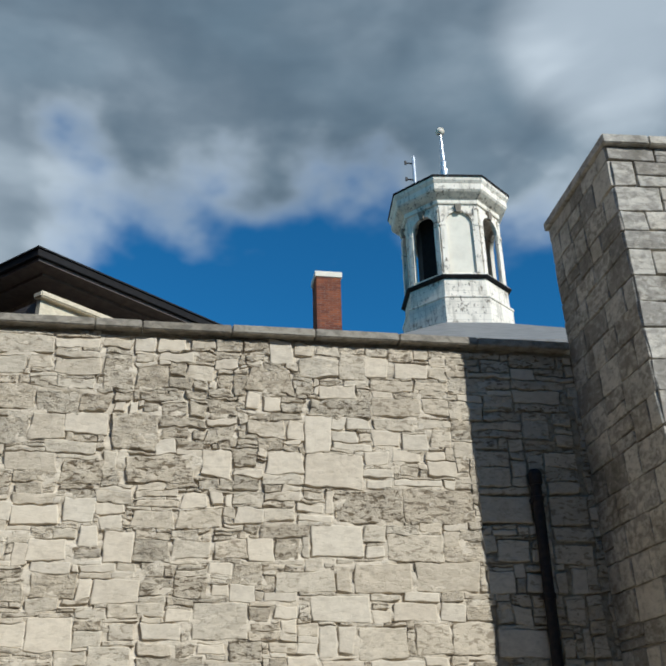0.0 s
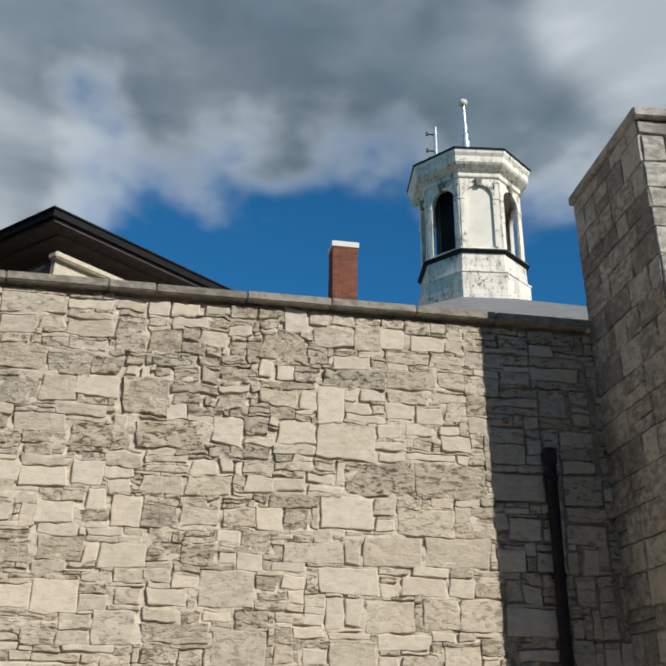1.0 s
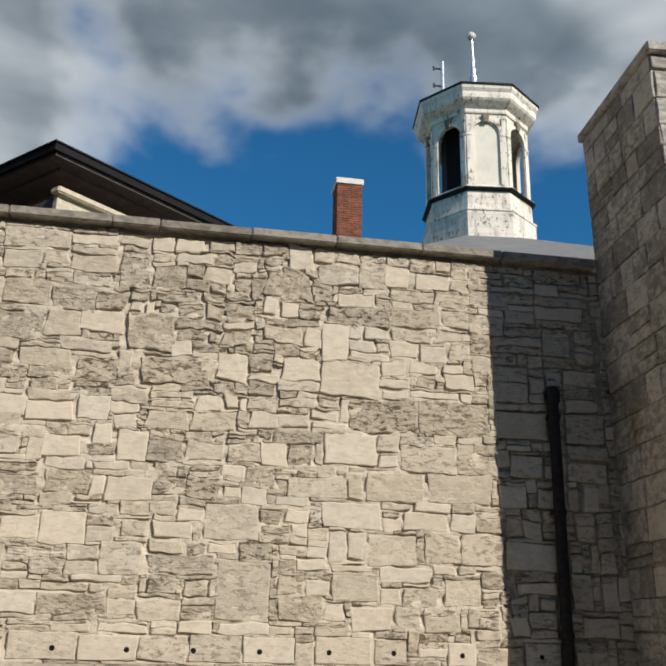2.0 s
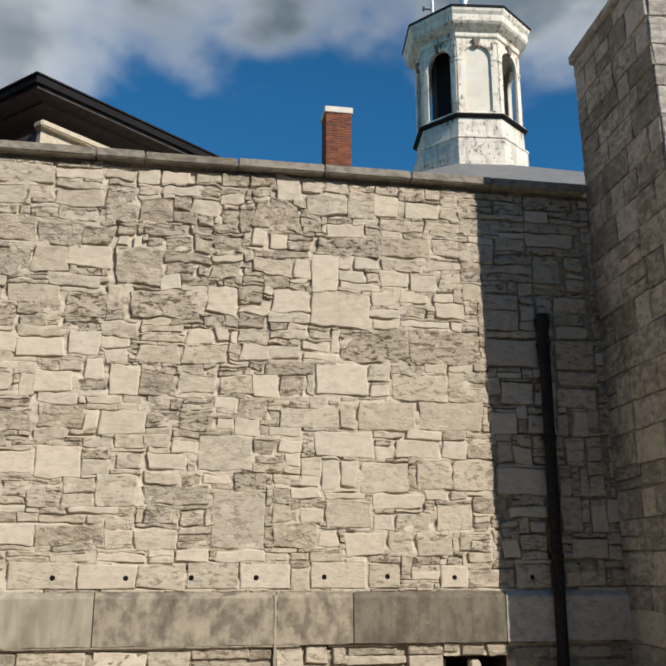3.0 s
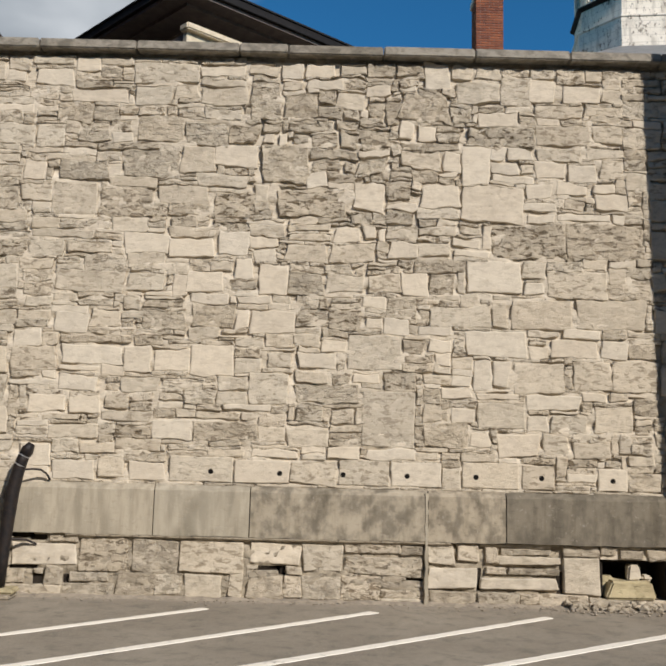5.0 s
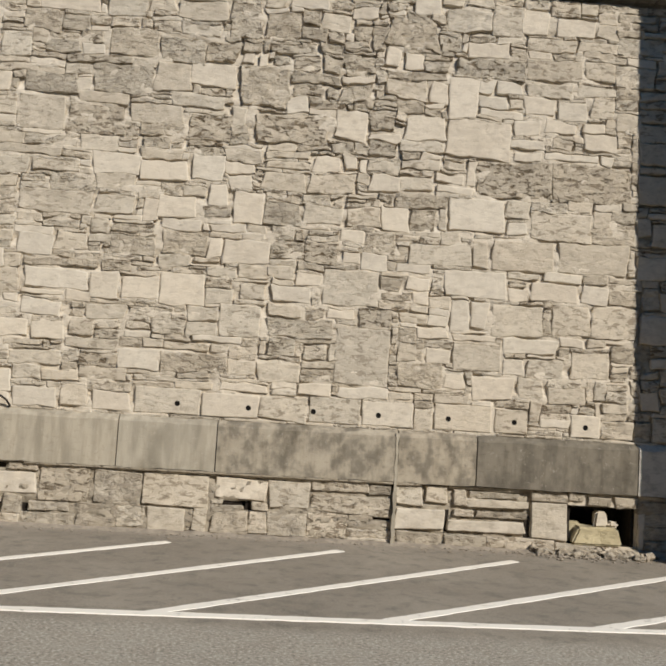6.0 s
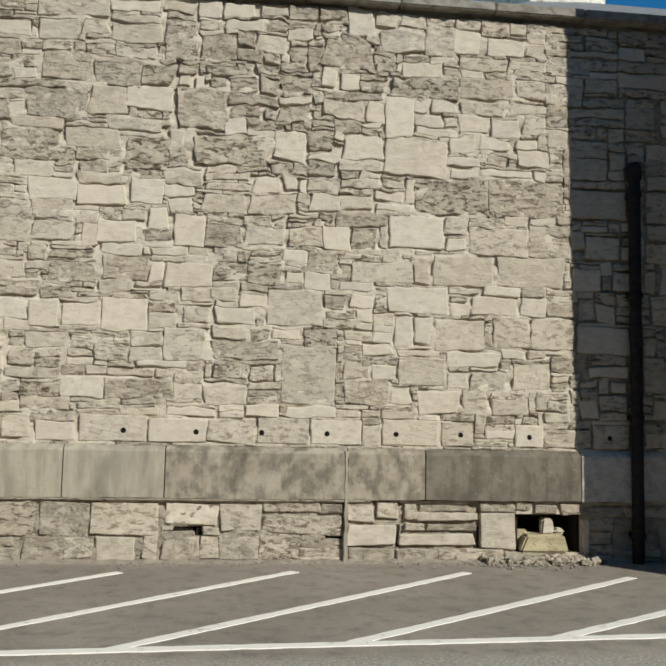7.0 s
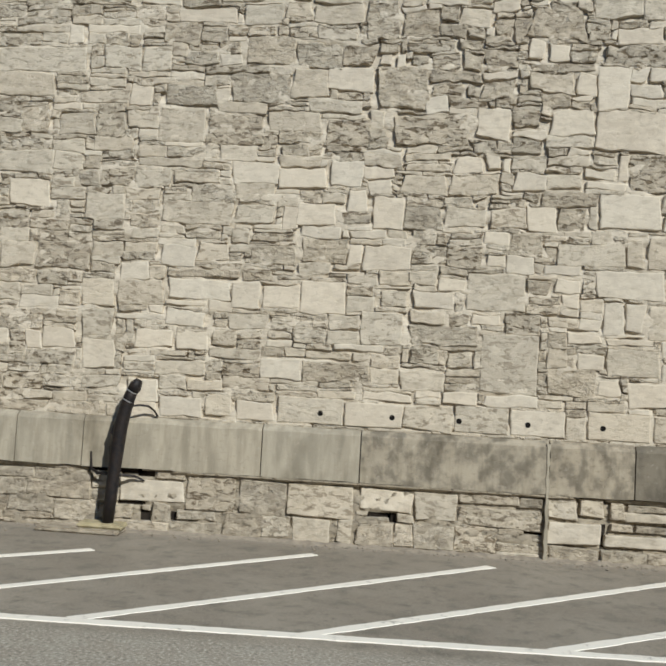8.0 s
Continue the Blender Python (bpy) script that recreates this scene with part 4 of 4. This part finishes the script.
# loose stones in the broken hole
for i, (x, y, z, w0, h0, d0, mat) in enumerate(((2.92, 0.10, 0.11, 0.62, 0.22, 0.3, YELLOW_STONE), (2.68, 0.24, 0.11, 0.22, 0.26, 0.2, YELLOW_STONE), (2.99, 0.12, 0.33, 0.17, 0.19, 0.16, PALE_STONE), (3.15, 0.12, 0.33, 0.13, 0.07, 0.14, PALE_STONE))):
    bm = bmesh.new()
    box(bm, (-w0 / 2, -d0 / 2, 0), (w0 / 2, d0 / 2, h0), 0.025)
    rng = random.Random(i)
    for v in bm.verts:
        v.co += Vector([0.06 * min(w0, h0) * noise.noise(v.co * 9 + Vector((i * 7, k, 0))) * 2 for k in range(3)])
        v.co.x *= 1 - 0.22 * v.co.z / h0
        v.co.z = max(v.co.z, 0)
    ob = part("fallen_stone", bm, mat)
    ob.location = (x, y, z)
    tagged(ob, "loose broken limestone lying in the hollow of the wall", "stone", "loose stones in the hollow")

# grit and dust washed down along the wall foot
bm = bmesh.new()
rows = []
for k in range(190):
    x = -5.4 + 0.05 * k
    wide = 0.10 + 0.09 * noise.noise(Vector((x * 1.7, 2, 0))) + 0.05 * noise.noise(Vector((x * 9, 4, 0)))
    high = 0.032 + 0.022 * noise.noise(Vector((x * 5, 6, 0)))
    rows.append([(x, 0.0, -0.01), (x, -0.055 - max(0.02, wide), -0.006), (x, -0.05 - 0.45 * max(0.02, wide), 0.4 * high), (x, -0.03, high), (x, 0.0, high)])
solid(bm, rows)
tagged(part("grit", bm, MORTAR_DUST), "pale grit and dust washed down along the wall foot", "grit", kind="stuff")

# coping, over a joint set back and darkened to deepen its shadow
bm = bmesh.new()
box(bm, (WALL_L, 0.030, WALL_TOP - 0.055), (WALL_R - 0.005, 0.039, WALL_TOP))
part("bed_joint", bm, DIRT_AND_SHADE_MORTAR, wall_north, "set-back joint under the coping, dirty mortar darkened for shade")
COP_XS = [-10.9, -9.7, -8.45, -7.2, -5.95, -4.7, -3.43, -2.08, -1.44, -0.19, 1.01, 2.25, 3.45]
coping = thing("coping", (0, 0, 0), "grey limestone coping slabs along the wall top", "coping", kind="structure")
for i, (a, b) in enumerate(zip(COP_XS, COP_XS[1:] + [4.91])):
    bm, rng = bmesh.new(), random.Random(i)
    up = rng.uniform(-0.008, 0.008)
    box(bm, (a + 0.006, -0.15 + rng.uniform(-0.012, 0.012), WALL_TOP + 0.003 + up), (b - 0.006, 0.80, WALL_TOP + 0.128 + up), 0.014)
    part("coping_slab", bm, COPING, coping)

# ---- the higher wall that stands out at right angles ----
WING_X, WING_Y, WING_TOP = 5.02, -2.26, 9.14
wall_east = thing("wall_east", (WING_X, WING_Y, 0), "taller grey ashlar limestone wall end", "wall", kind="structure")
wall_east.rotation_euler = (0, radians(-1.26), radians(-2.5))    # it leans a little out of true
bm = bmesh.new()
box(bm, (0.03, 0.03, -0.3), (4.0, 2.24, WING_TOP))
part("mortar_core", bm, MORTAR, wall_east)
rng = random.Random(77)
z, row = 0.0, 0
wing_rest = []
while z < WING_TOP - 0.1:
    high = min(rng.choice((0.30, 0.38, 0.40, 0.43)), WING_TOP - z)
    for side in (0, 1):
        length = 4.0 if side == 0 else 2.25
        x = -0.0 if side == 0 else 0.0
        first = True
        while x < length - 0.05:
            wide = rng.uniform(0.34, 0.80)
            if first:
                wide = rng.uniform(0.5, 0.9) if (row + side) % 2 else rng.uniform(0.28, 0.45)
            if length - x - wide < 0.2:
                wide = length - x
            seed += 1
            split_z = rng.random() < 0.18 and not first
            for lo, hi in ((0, 0.45), (0.45, 1)) if split_z else ((0, 1),):
                data = stone_data(wide - 0.016, high * (hi - lo) - 0.018, 0.018, 0.012, seed, 0.12, 0.018, 0.05, 0.008)
                zz = z + high * (lo + hi) / 2
                if side == 0:
                    m = pose(x + wide / 2, 0.0, zz)
                else:
                    m = pose(0.0, x + wide / 2, zz, 0, 0, -90)
                if side == 0 and x < 1.6:
                    stone_part("ashlar_block", data, ASHLAR, wall_east, m)
                elif side == 1:
                    stone_part("ashlar_block", data, ASHLAR, wall_east, m)
                else:
                    wing_rest.append((data, m))
            x += wide
            first = False
    z += high
    row += 1
joined("ashlar_blocks", wing_rest, ASHLAR, wall_east, "squared grey limestone blocks")
for i, (a, b) in enumerate(((-0.07, 0.62), (0.62, 1.5), (1.5, 2.6), (2.6, 4.0))):
    bm = bmesh.new()
    box(bm, (a + 0.004, -0.10, WING_TOP + 0.003), (b - 0.004, 2.29, WING_TOP + 0.15), 0.014)
    part("coping_slab", bm, ASHLAR, wall_east, "pale coping slab")

# ---- downpipe in the shade ----
downpipe = thing("downpipe", (4.085, -0.14, 0), "black iron downpipe fixed to the shaded wall", "downpipe")
part("pipe", turned([(0.076, 0.0), (0.076, 4.90), (0.068, 4.93)], n=16), BLACK_IRON, downpipe, smooth=False)
part("cap", turned([(0.090, 4.84), (0.10, 4.88), (0.10, 5.00), (0.07, 5.06)], n=16), BLACK_IRON, downpipe)
for z in (0.3, 1.75, 3.3, 4.6):
    bm = turned([(0.082, z), (0.091, z + 0.01), (0.091, z + 0.07), (0.082, z + 0.08)], n=16)
    box(bm, (-0.07, 0.05, z + 0.01), (0.07, 0.135, z + 0.07), 0.006)
    part("bracket", bm, BLACK_IRON, downpipe)

# ---- leaning iron post with its hooked head ----
post = thing("iron_post", (-4.66, -0.28, 0.12), "black leaning iron post with bent head, strapped to the wall", "post")
post.scale = (0.92, 1.0, 0.93)
part("shaft", tube([(0.03, 0, 0.0), (0.05, 0, 0.35), (0.08, 0, 0.80), (0.115, 0, 1.20), (0.16, 0, 1.42), (0.21, 0.0, 1.60), (0.25, 0, 1.69)], [0.072, 0.078, 0.084, 0.088, 0.082, 0.076, 0.07], 20), BLACK_IRON, post, smooth=True)
part("stay", tube([(0.06, 0.03, 0.12), (0.06, 0.03, 0.5), (0.035, 0.04, 0.95), (0.035, 0.04, 1.12), (0.09, 0.03, 1.32)], [0.05, 0.06, 0.07, 0.065, 0.045], 16), BLACK_IRON, post, smooth=True)
part("head", tube([(0.235, 0, 1.66), (0.275, 0, 1.73), (0.31, 0.0, 1.76), (0.345, 0, 1.755)], [0.074, 0.084, 0.08, 0.045], 16), BLACK_IRON, post, smooth=True)
for a in (0.0, 0.075):
    part("collar", tube([(0.188 + a * 0.55, 0, 1.540 + a * 1.6), (0.192 + a * 0.55, 0, 1.548 + a * 1.6)], [0.0835, 0.0835], 12), STEEL, post, "worn bright metal collar")
part("hook", tube([(0.18, 0.02, 1.47), (0.33, 0.08, 1.49), (0.42, 0.13, 1.48), (0.48, 0.18, 1.43), (0.51, 0.25, 1.35)], [0.014] * 5, 8), BLACK_IRON, post)
part("strap", tube([(-0.33, 0.20, 0.86), (-0.31, 0.19, 0.64), (-0.20, 0.12, 0.60), (0.05, 0.02, 0.60), (0.28, 0.17, 0.58), (0.40, 0.23, 0.52)], [0.016, 0.02, 0.024, 0.022, 0.018, 0.01], 8), BLACK_IRON, post)
bm = bmesh.new()
box(bm, (-4.98, -0.40, 0.057), (-4.42, -0.10, 0.12), 0.02)
for v in bm.verts:
    v.co += Vector((noise.noise(v.co * 4), noise.noise(v.co * 4 + Vector((3, 3, 3))), 0)) * 0.04
tagged(part("footing_slab", bm, YELLOW_STONE), "low yellowish stone footing under the iron post", "slab")
bm = bmesh.new()
box(bm, (-5.42, -0.50, 0.0), (-4.44, -0.10, 0.055), 0.018)
for v in bm.verts:
    v.co += Vector((noise.noise(v.co * 4), noise.noise(v.co * 4 + Vector((5, 3, 3))), 0)) * 0.04
tagged(part("paving_slab", bm, LOW_STONE), "thin grey flagstone beside the wall, under the footing", "slab")

# crumbs of mortar and soil along the wall's foot
pieces, rng = [], random.Random(31)
for i in range(1500):
    x = rng.uniform(-9, 4.8) if i % 3 else rng.gauss(2.6, 0.6)
    near = abs(rng.gauss(0, 1.0))
    y = -0.05 - (0.16 if i % 3 else 0.2) * near
    r = rng.choice((0.005, 0.006, 0.008, 0.010, 0.016)) * rng.uniform(0.7, 1.4) * (1.7 if i % 3 == 0 and 1.9 < x < 3.4 else 1)
    if x > 4.85:
        continue
    vs = [(r * rng.uniform(0.6, 1.3) * a, r * rng.uniform(0.6, 1.3) * b, r * rng.uniform(0.5, 0.9) * c) for a, b, c in ((1, 0, 0), (0, 1, 0), (-1, 0, 0), (0, -1, 0), (0, 0, 1), (0, 0, -1))]
    fs = [(0, 1, 4), (1, 2, 4), (2, 3, 4), (3, 0, 4), (1, 0, 5), (2, 1, 5), (3, 2, 5), (0, 3, 5)]
    pieces.append(((vs, fs, 0), pose(x, y, r * 0.4, 0, 0, rng.uniform(0, 360))))
joined("gravel", pieces, MORTAR_DUST, None, "crumbled mortar and gravel at the wall foot")["category"] = "gravel"

heap, rng = [], random.Random(52)
for i in range(70):
    x, y = rng.gauss(2.85, 0.33), -0.06 - abs(rng.gauss(0, 0.12))
    data = stone_data(rng.uniform(0.04, 0.15), rng.uniform(0.03, 0.08), 0.03, 0.012, 7000 + i, 0.05, 0.02)
    if 2.1 < x < 3.6:
        heap.append((data, pose(x, y, rng.uniform(0.01, 0.06), rng.uniform(-70, -10), rng.uniform(-25, 25), rng.uniform(-40, 40))))
joined("rubble_heap", heap, LOW_STONE, None, "small heap of broken limestone at the wall foot")["category"] = "rubble"

# ---- building behind with deep dark eaves, seen at its corner ----
EAVE = Vector((-4.46, 8.0, 12.72))
house = thing("stone_house", (EAVE.x, EAVE.y, -0.1), "cream stone building with deep dark eaves", "building")
house.rotation_euler = (0, 0, radians(45.0))    # its sides run along its own x and y from the corner


SPLAY = Matrix(((1, 0, 0, 0), (-0.085, 1, 0, 0), (0, 0, 1, 0), (0, 0, 0, 1)))    # the corner is a little wider than square


def house_box(name, lo, hi, mat, label="", bevel=0.0):
    bm = bmesh.new()
    box(bm, lo, hi, bevel)
    bm.transform(SPLAY)
    return part(name, bm, mat, house, label)


OVER, LONG = 1.25, 8.0
# grey-brown in place of cream carries the shade under the eaves
house_box("wall", (OVER, OVER, 0), (LONG - OVER, LONG - OVER, 12.59), BARE_WOOD_AND_SHADE, "upper wall under the eaves, shade put into its grey-brown colour")
house_box("bay", (0.0, -0.34, 0), (LONG - 1.2, -0.20, 11.36), CREAM_STONE, "cream stone bay")
house_box("bay_cornice", (-0.10, -0.50, 11.36), (LONG - 1.1, -0.19, 11.52), CREAM_STONE, "cream moulded cornice", 0.03)
# dark brown box paints the shade on the bay's left side
house_box("porch", (0.03, -0.197, 0), (LONG - 1.2, 1.2, 11.35), BROWN_WOOD_AND_SHADE, "left side of the bay, its shade put into a dark brown")
house_box("soffit", (0.10, 0.10, 12.59), (LONG - 0.1, LONG - 0.1, 12.73), BROWN_WOOD_AND_SHADE, "dark boarded soffit")
house_box("inner_moulding", (0.55, 0.55, 12.51), (LONG - 0.55, LONG - 0.55, 12.60), BROWN_WOOD_AND_SHADE)
house_box("fascia", (0, 0, 12.67), (LONG, LONG, 12.87), BLACK_WOOD_AND_SHADE, "black fascia board", 0.01)
bm = bmesh.new()
solid(bm, [[(-0.04, -0.04, 12.87), (LONG + 0.04, -0.04, 12.87), (LONG + 0.04, LONG + 0.04, 12.87), (-0.04, LONG + 0.04, 12.87)],
           [(-0.04, -0.04, 12.91), (LONG + 0.04, -0.04, 12.91), (LONG + 0.04, LONG + 0.04, 12.91), (-0.04, LONG + 0.04, 12.91)],
           [(3.9, 3.9, 14.07), (4.1, 3.9, 14.07), (4.1, 4.1, 14.07), (3.9, 4.1, 14.07)]])
bm.transform(SPLAY)
part("roof", bm, DARK_TRIM, house, "low dark hipped roof")

# ---- domed building with a white cupola ----
CX, CY = 9.33, 17.4
TURN8 = radians(-90 - 19.2 - 10.0)     # the way from the middle to the corner that points most at the car park
hall = thing("hall", (CX, CY, 0), "large building with a grey hipped roof", "building")
part("roof", turned([(11.0, 10.5), (11.0, 10.7), (2.5, 14.94), (2.2, 14.99)], n=8, turn=TURN8), LEAD, hall, "pale grey sheet metal roof")
part("wall", turned([(8.3, 0.0), (8.3, 11.2)], n=8, turn=TURN8), CREAM_STONE, hall)
cupola = thing("cupola", (CX, CY, 14.8), "white painted octagonal wooden cupola, paint flaking", "cupola")


def oct_part(name, profile, mat, parent=cupola, label=""):
    return part(name, turned([(r, z - 14.8) for r, z in profile], n=8, turn=TURN8), mat, parent, label)


oct_part("flashing", [(2.26, 14.86), (2.26, 15.01), (2.15, 15.05)], DARK_TRIM, label="dark lead flashing")
oct_part("base", [(2.12, 15.01), (2.12, 16.12), (2.02, 16.20), (2.0, 17.0)], WHITE_BOARDS, label="white boarded base")
oct_part("base_moulding", [(2.13, 16.10), (2.16, 16.13), (2.16, 16.18), (2.02, 16.23)], WHITE_PAINT)
oct_part("sill", [(2.0, 16.98), (2.12, 17.06), (2.12, 17.10), (1.97, 17.19)], WHITE_PAINT, label="white moulded sill")
oct_part("sill_flashing", [(2.02, 16.93), (2.15, 17.00), (2.16, 17.05), (2.02, 17.06)], DARK_TRIM, label="thin dark strip below the sill")
R8, Z0, Z1 = 1.94, 17.17, 20.34
FACE, APO = 2 * R8 * math.sin(math.pi / 8), R8 * math.cos(math.pi / 8)


def arched(width, z0, z1, half, sill, spring, thick):
    """A wall panel with a round-headed opening through it, facing +x."""
    bm = bmesh.new()
    arch = [(-half, sill)] + [(-half * math.cos(math.pi * i / 14), spring + half * math.sin(math.pi * i / 14)) for i in range(15)] + [(half, sill)]
    outer = [(-width / 2, sill)] + [(-width / 2, spring)] + [(-width / 2 + width * i / 12, z1) for i in range(13)] + [(width / 2, spring), (width / 2, sill)]
    solid(bm, [[(0, y, z) for y, z in outer], [(0, y, z) for y, z in arch], [(-thick, y, z) for y, z in arch], [(-thick, y, z) for y, z in outer]], closed=False, cap=False)
    box(bm, (-thick, -width / 2, z0), (0, width / 2, sill))
    return bm


def arch_band(half, spring, sill, wide, out):
    bm = bmesh.new()
    rows = []
    pts = [(-1, 0, sill)] + [(-math.cos(math.pi * i / 14), math.sin(math.pi * i / 14), spring) for i in range(15)] + [(1, 0, sill)]
    for c, s2, z in pts:
        rows.append([(0.0, c * half, z + s2 * half), (out, c * half, z + s2 * half), (out, c * (half + wide), z + s2 * (half + wide)), (0.0, c * (half + wide), z + s2 * (half + wide))])
    solid(bm, rows)
    return bm


for k in range(8):
    mid = TURN8 + math.pi / 8 + k * math.pi / 4
    m = pose(0, 0, -14.8) @ Matrix.Rotation(mid, 4, "Z") @ pose(APO, 0, 0)
    panel = part("panel", arched(FACE - 0.02, Z0, Z1, 0.49, 17.24, 19.36, 0.09), WHITE_PAINT, cupola)
    panel.matrix_basis = m
    part("arch_moulding", arch_band(0.50, 19.36, 17.24, 0.12, 0.05), WHITE_PAINT, panel)
    bm = bmesh.new()
    solid(bm, [[(0.0, -0.08, 19.80), (0.11, -0.08, 19.80), (0.11, 0.08, 19.80), (0.0, 0.08, 19.80)], [(0.0, -0.13, 20.12), (0.15, -0.13, 20.12), (0.15, 0.13, 20.12), (0.0, 0.13, 20.12)]])
    part("keystone", bm, BARE_WOOD_AND_SHADE, panel, "bare weathered keystone")
    bm = bmesh.new()
    if k == 0:
        box(bm, (-0.085, -0.56, 17.18), (-0.05, 0.56, 20.0))
        part("blind_board", bm, CREAM_PANEL, panel, "cream board closing the arch")
    for side in (-1, 1):
        bm = bmesh.new()
        y0 = side * (FACE / 2 - 0.09)
        box(bm, (-0.02, y0 - 0.085, Z0 - 0.02), (0.055, y0 + 0.085, 20.0), 0.012)
        box(bm, (-0.02, y0 - 0.11, 19.22), (0.075, y0 + 0.11, 19.32), 0.01)
        part("pilaster", bm, WHITE_PAINT, panel)
# added near-black drum paints the shade inside the bell chamber
inner = oct_part("inner_lining", [(1.35, 17.0), (1.35, 20.3)], BLACK_WOOD_AND_SHADE, label="near-black lining standing in for shade in the bell chamber")
oct_part("frieze", [(2.0, 20.18), (2.02, 20.22), (2.02, 20.36), (2.08, 20.40)], WHITE_PAINT)
oct_part("eave_cornice", [(2.0, 20.38), (2.10, 20.42), (2.30, 20.56), (2.36, 20.64), (2.36, 20.88), (2.44, 21.00), (2.46, 21.12), (2.42, 21.14)], WHITE_PAINT, label="white moulded eave cornice")
oct_part("roof", [(2.50, 21.13), (2.50, 21.20), (0.25, 22.0), (0.0001, 22.03)], DARK_TRIM, label="low dark octagonal roof")
finial = thing("finial", (CX, CY, 21.97), "white turned finial with a ball on the cupola roof", "finial")
part("spindle", turned([(0.22, 0.0), (0.20, 0.5), (0.15, 0.7), (0.19, 0.95), (0.19, 1.05), (0.12, 1.15), (0.15, 1.4), (0.10, 1.55), (0.12, 1.8), (0.08, 2.1), (0.06, 2.9)], n=12), STEEL, finial)
bm = bmesh.new()
bmesh.ops.create_icosphere(bm, subdivisions=3, radius=0.19, matrix=Matrix.Translation((0, 0, 3.02)))
part("ball", bm, WHITE_PAINT, finial, smooth=True)
vane = thing("lightning_rod", (8.06, 17.4, 21.48), "thin white metal mast with small cross arms on the cupola roof", "mast")
part("mast", turned([(0.075, 0), (0.075, 2.1)], n=8), STEEL, vane)
for z in (0.95, 1.75):
    part("arm", tube([(-0.34, 0, z), (0.0, 0, z), (0.06, 0, z)], [0.03, 0.03, 0.03], 6), BLACK_IRON, vane)
    bm = bmesh.new()
    box(bm, (-0.38, -0.04, z - 0.08), (-0.30, 0.04, z + 0.10), 0.01)
    part("insulator", bm, BLACK_IRON, vane)

# ---- brick chimney ----
chimney = thing("chimney", (3.595, 13.0, 10.36), "slim red brick chimney with a pale cap", "chimney")
CW = 0.80
bm = bmesh.new()
box(bm, (-CW / 2 + 0.012, 0.012, 0), (CW / 2 - 0.012, CW - 0.012, 4.86))
part("flue", bm, BRICK_MORTAR, chimney)
bm = bmesh.new()
box(bm, (-CW / 2 - 0.04, -0.04, 4.861), (CW / 2 + 0.04, CW + 0.04, 5.06), 0.012)
part("cap", bm, CREAM_PANEL, chimney, "pale cement cap")


def brick_mesh(length):
    bm = bmesh.new()
    box(bm, (-length / 2 + 0.006, 0, 0.006), (length / 2 - 0.006, 0.1, 0.074), 0.004)
    return mesh_of("brick", bm, RED_BRICK)


FULL, HALF = brick_mesh(CW / 3), brick_mesh(CW / 6)
for row in range(24):
    z = 4.86 - 0.08 * (row + 1)
    for turn_z, ox, oy in ((0, 0.0, 0.0), (-90, -CW / 2, CW / 2)):
        x, spots = -CW / 2, []
        if row % 2:
            spots = [(HALF, -CW / 2 + CW / 12), (FULL, -CW / 6), (FULL, CW / 6), (HALF, CW / 2 - CW / 12)]
        else:
            spots = [(FULL, -CW / 3), (FULL, 0.0), (FULL, CW / 3)]
        for me, at_x in spots:
            ob = new("brick", me)
            ob.parent = chimney
            ob.matrix_basis = pose(ox, oy, z, 0, 0, turn_z) @ pose(at_x, 0, 0)

# ---- unseen dark walls, added to cut sky light in the shaded corner ----
for name, lo, hi in (("wall_south", (-12.4, -32.6, 0), (60, -32, 17.5)), ("wall_west", (-13.0, -32, 0), (-12.4, 30, 16))):
    bm = bmesh.new()
    box(bm, lo, hi)
    tagged(part(name, bm, BLOCKER_DARK), "plain dark wall added out of view to cut sky light", "wall", kind="structure")
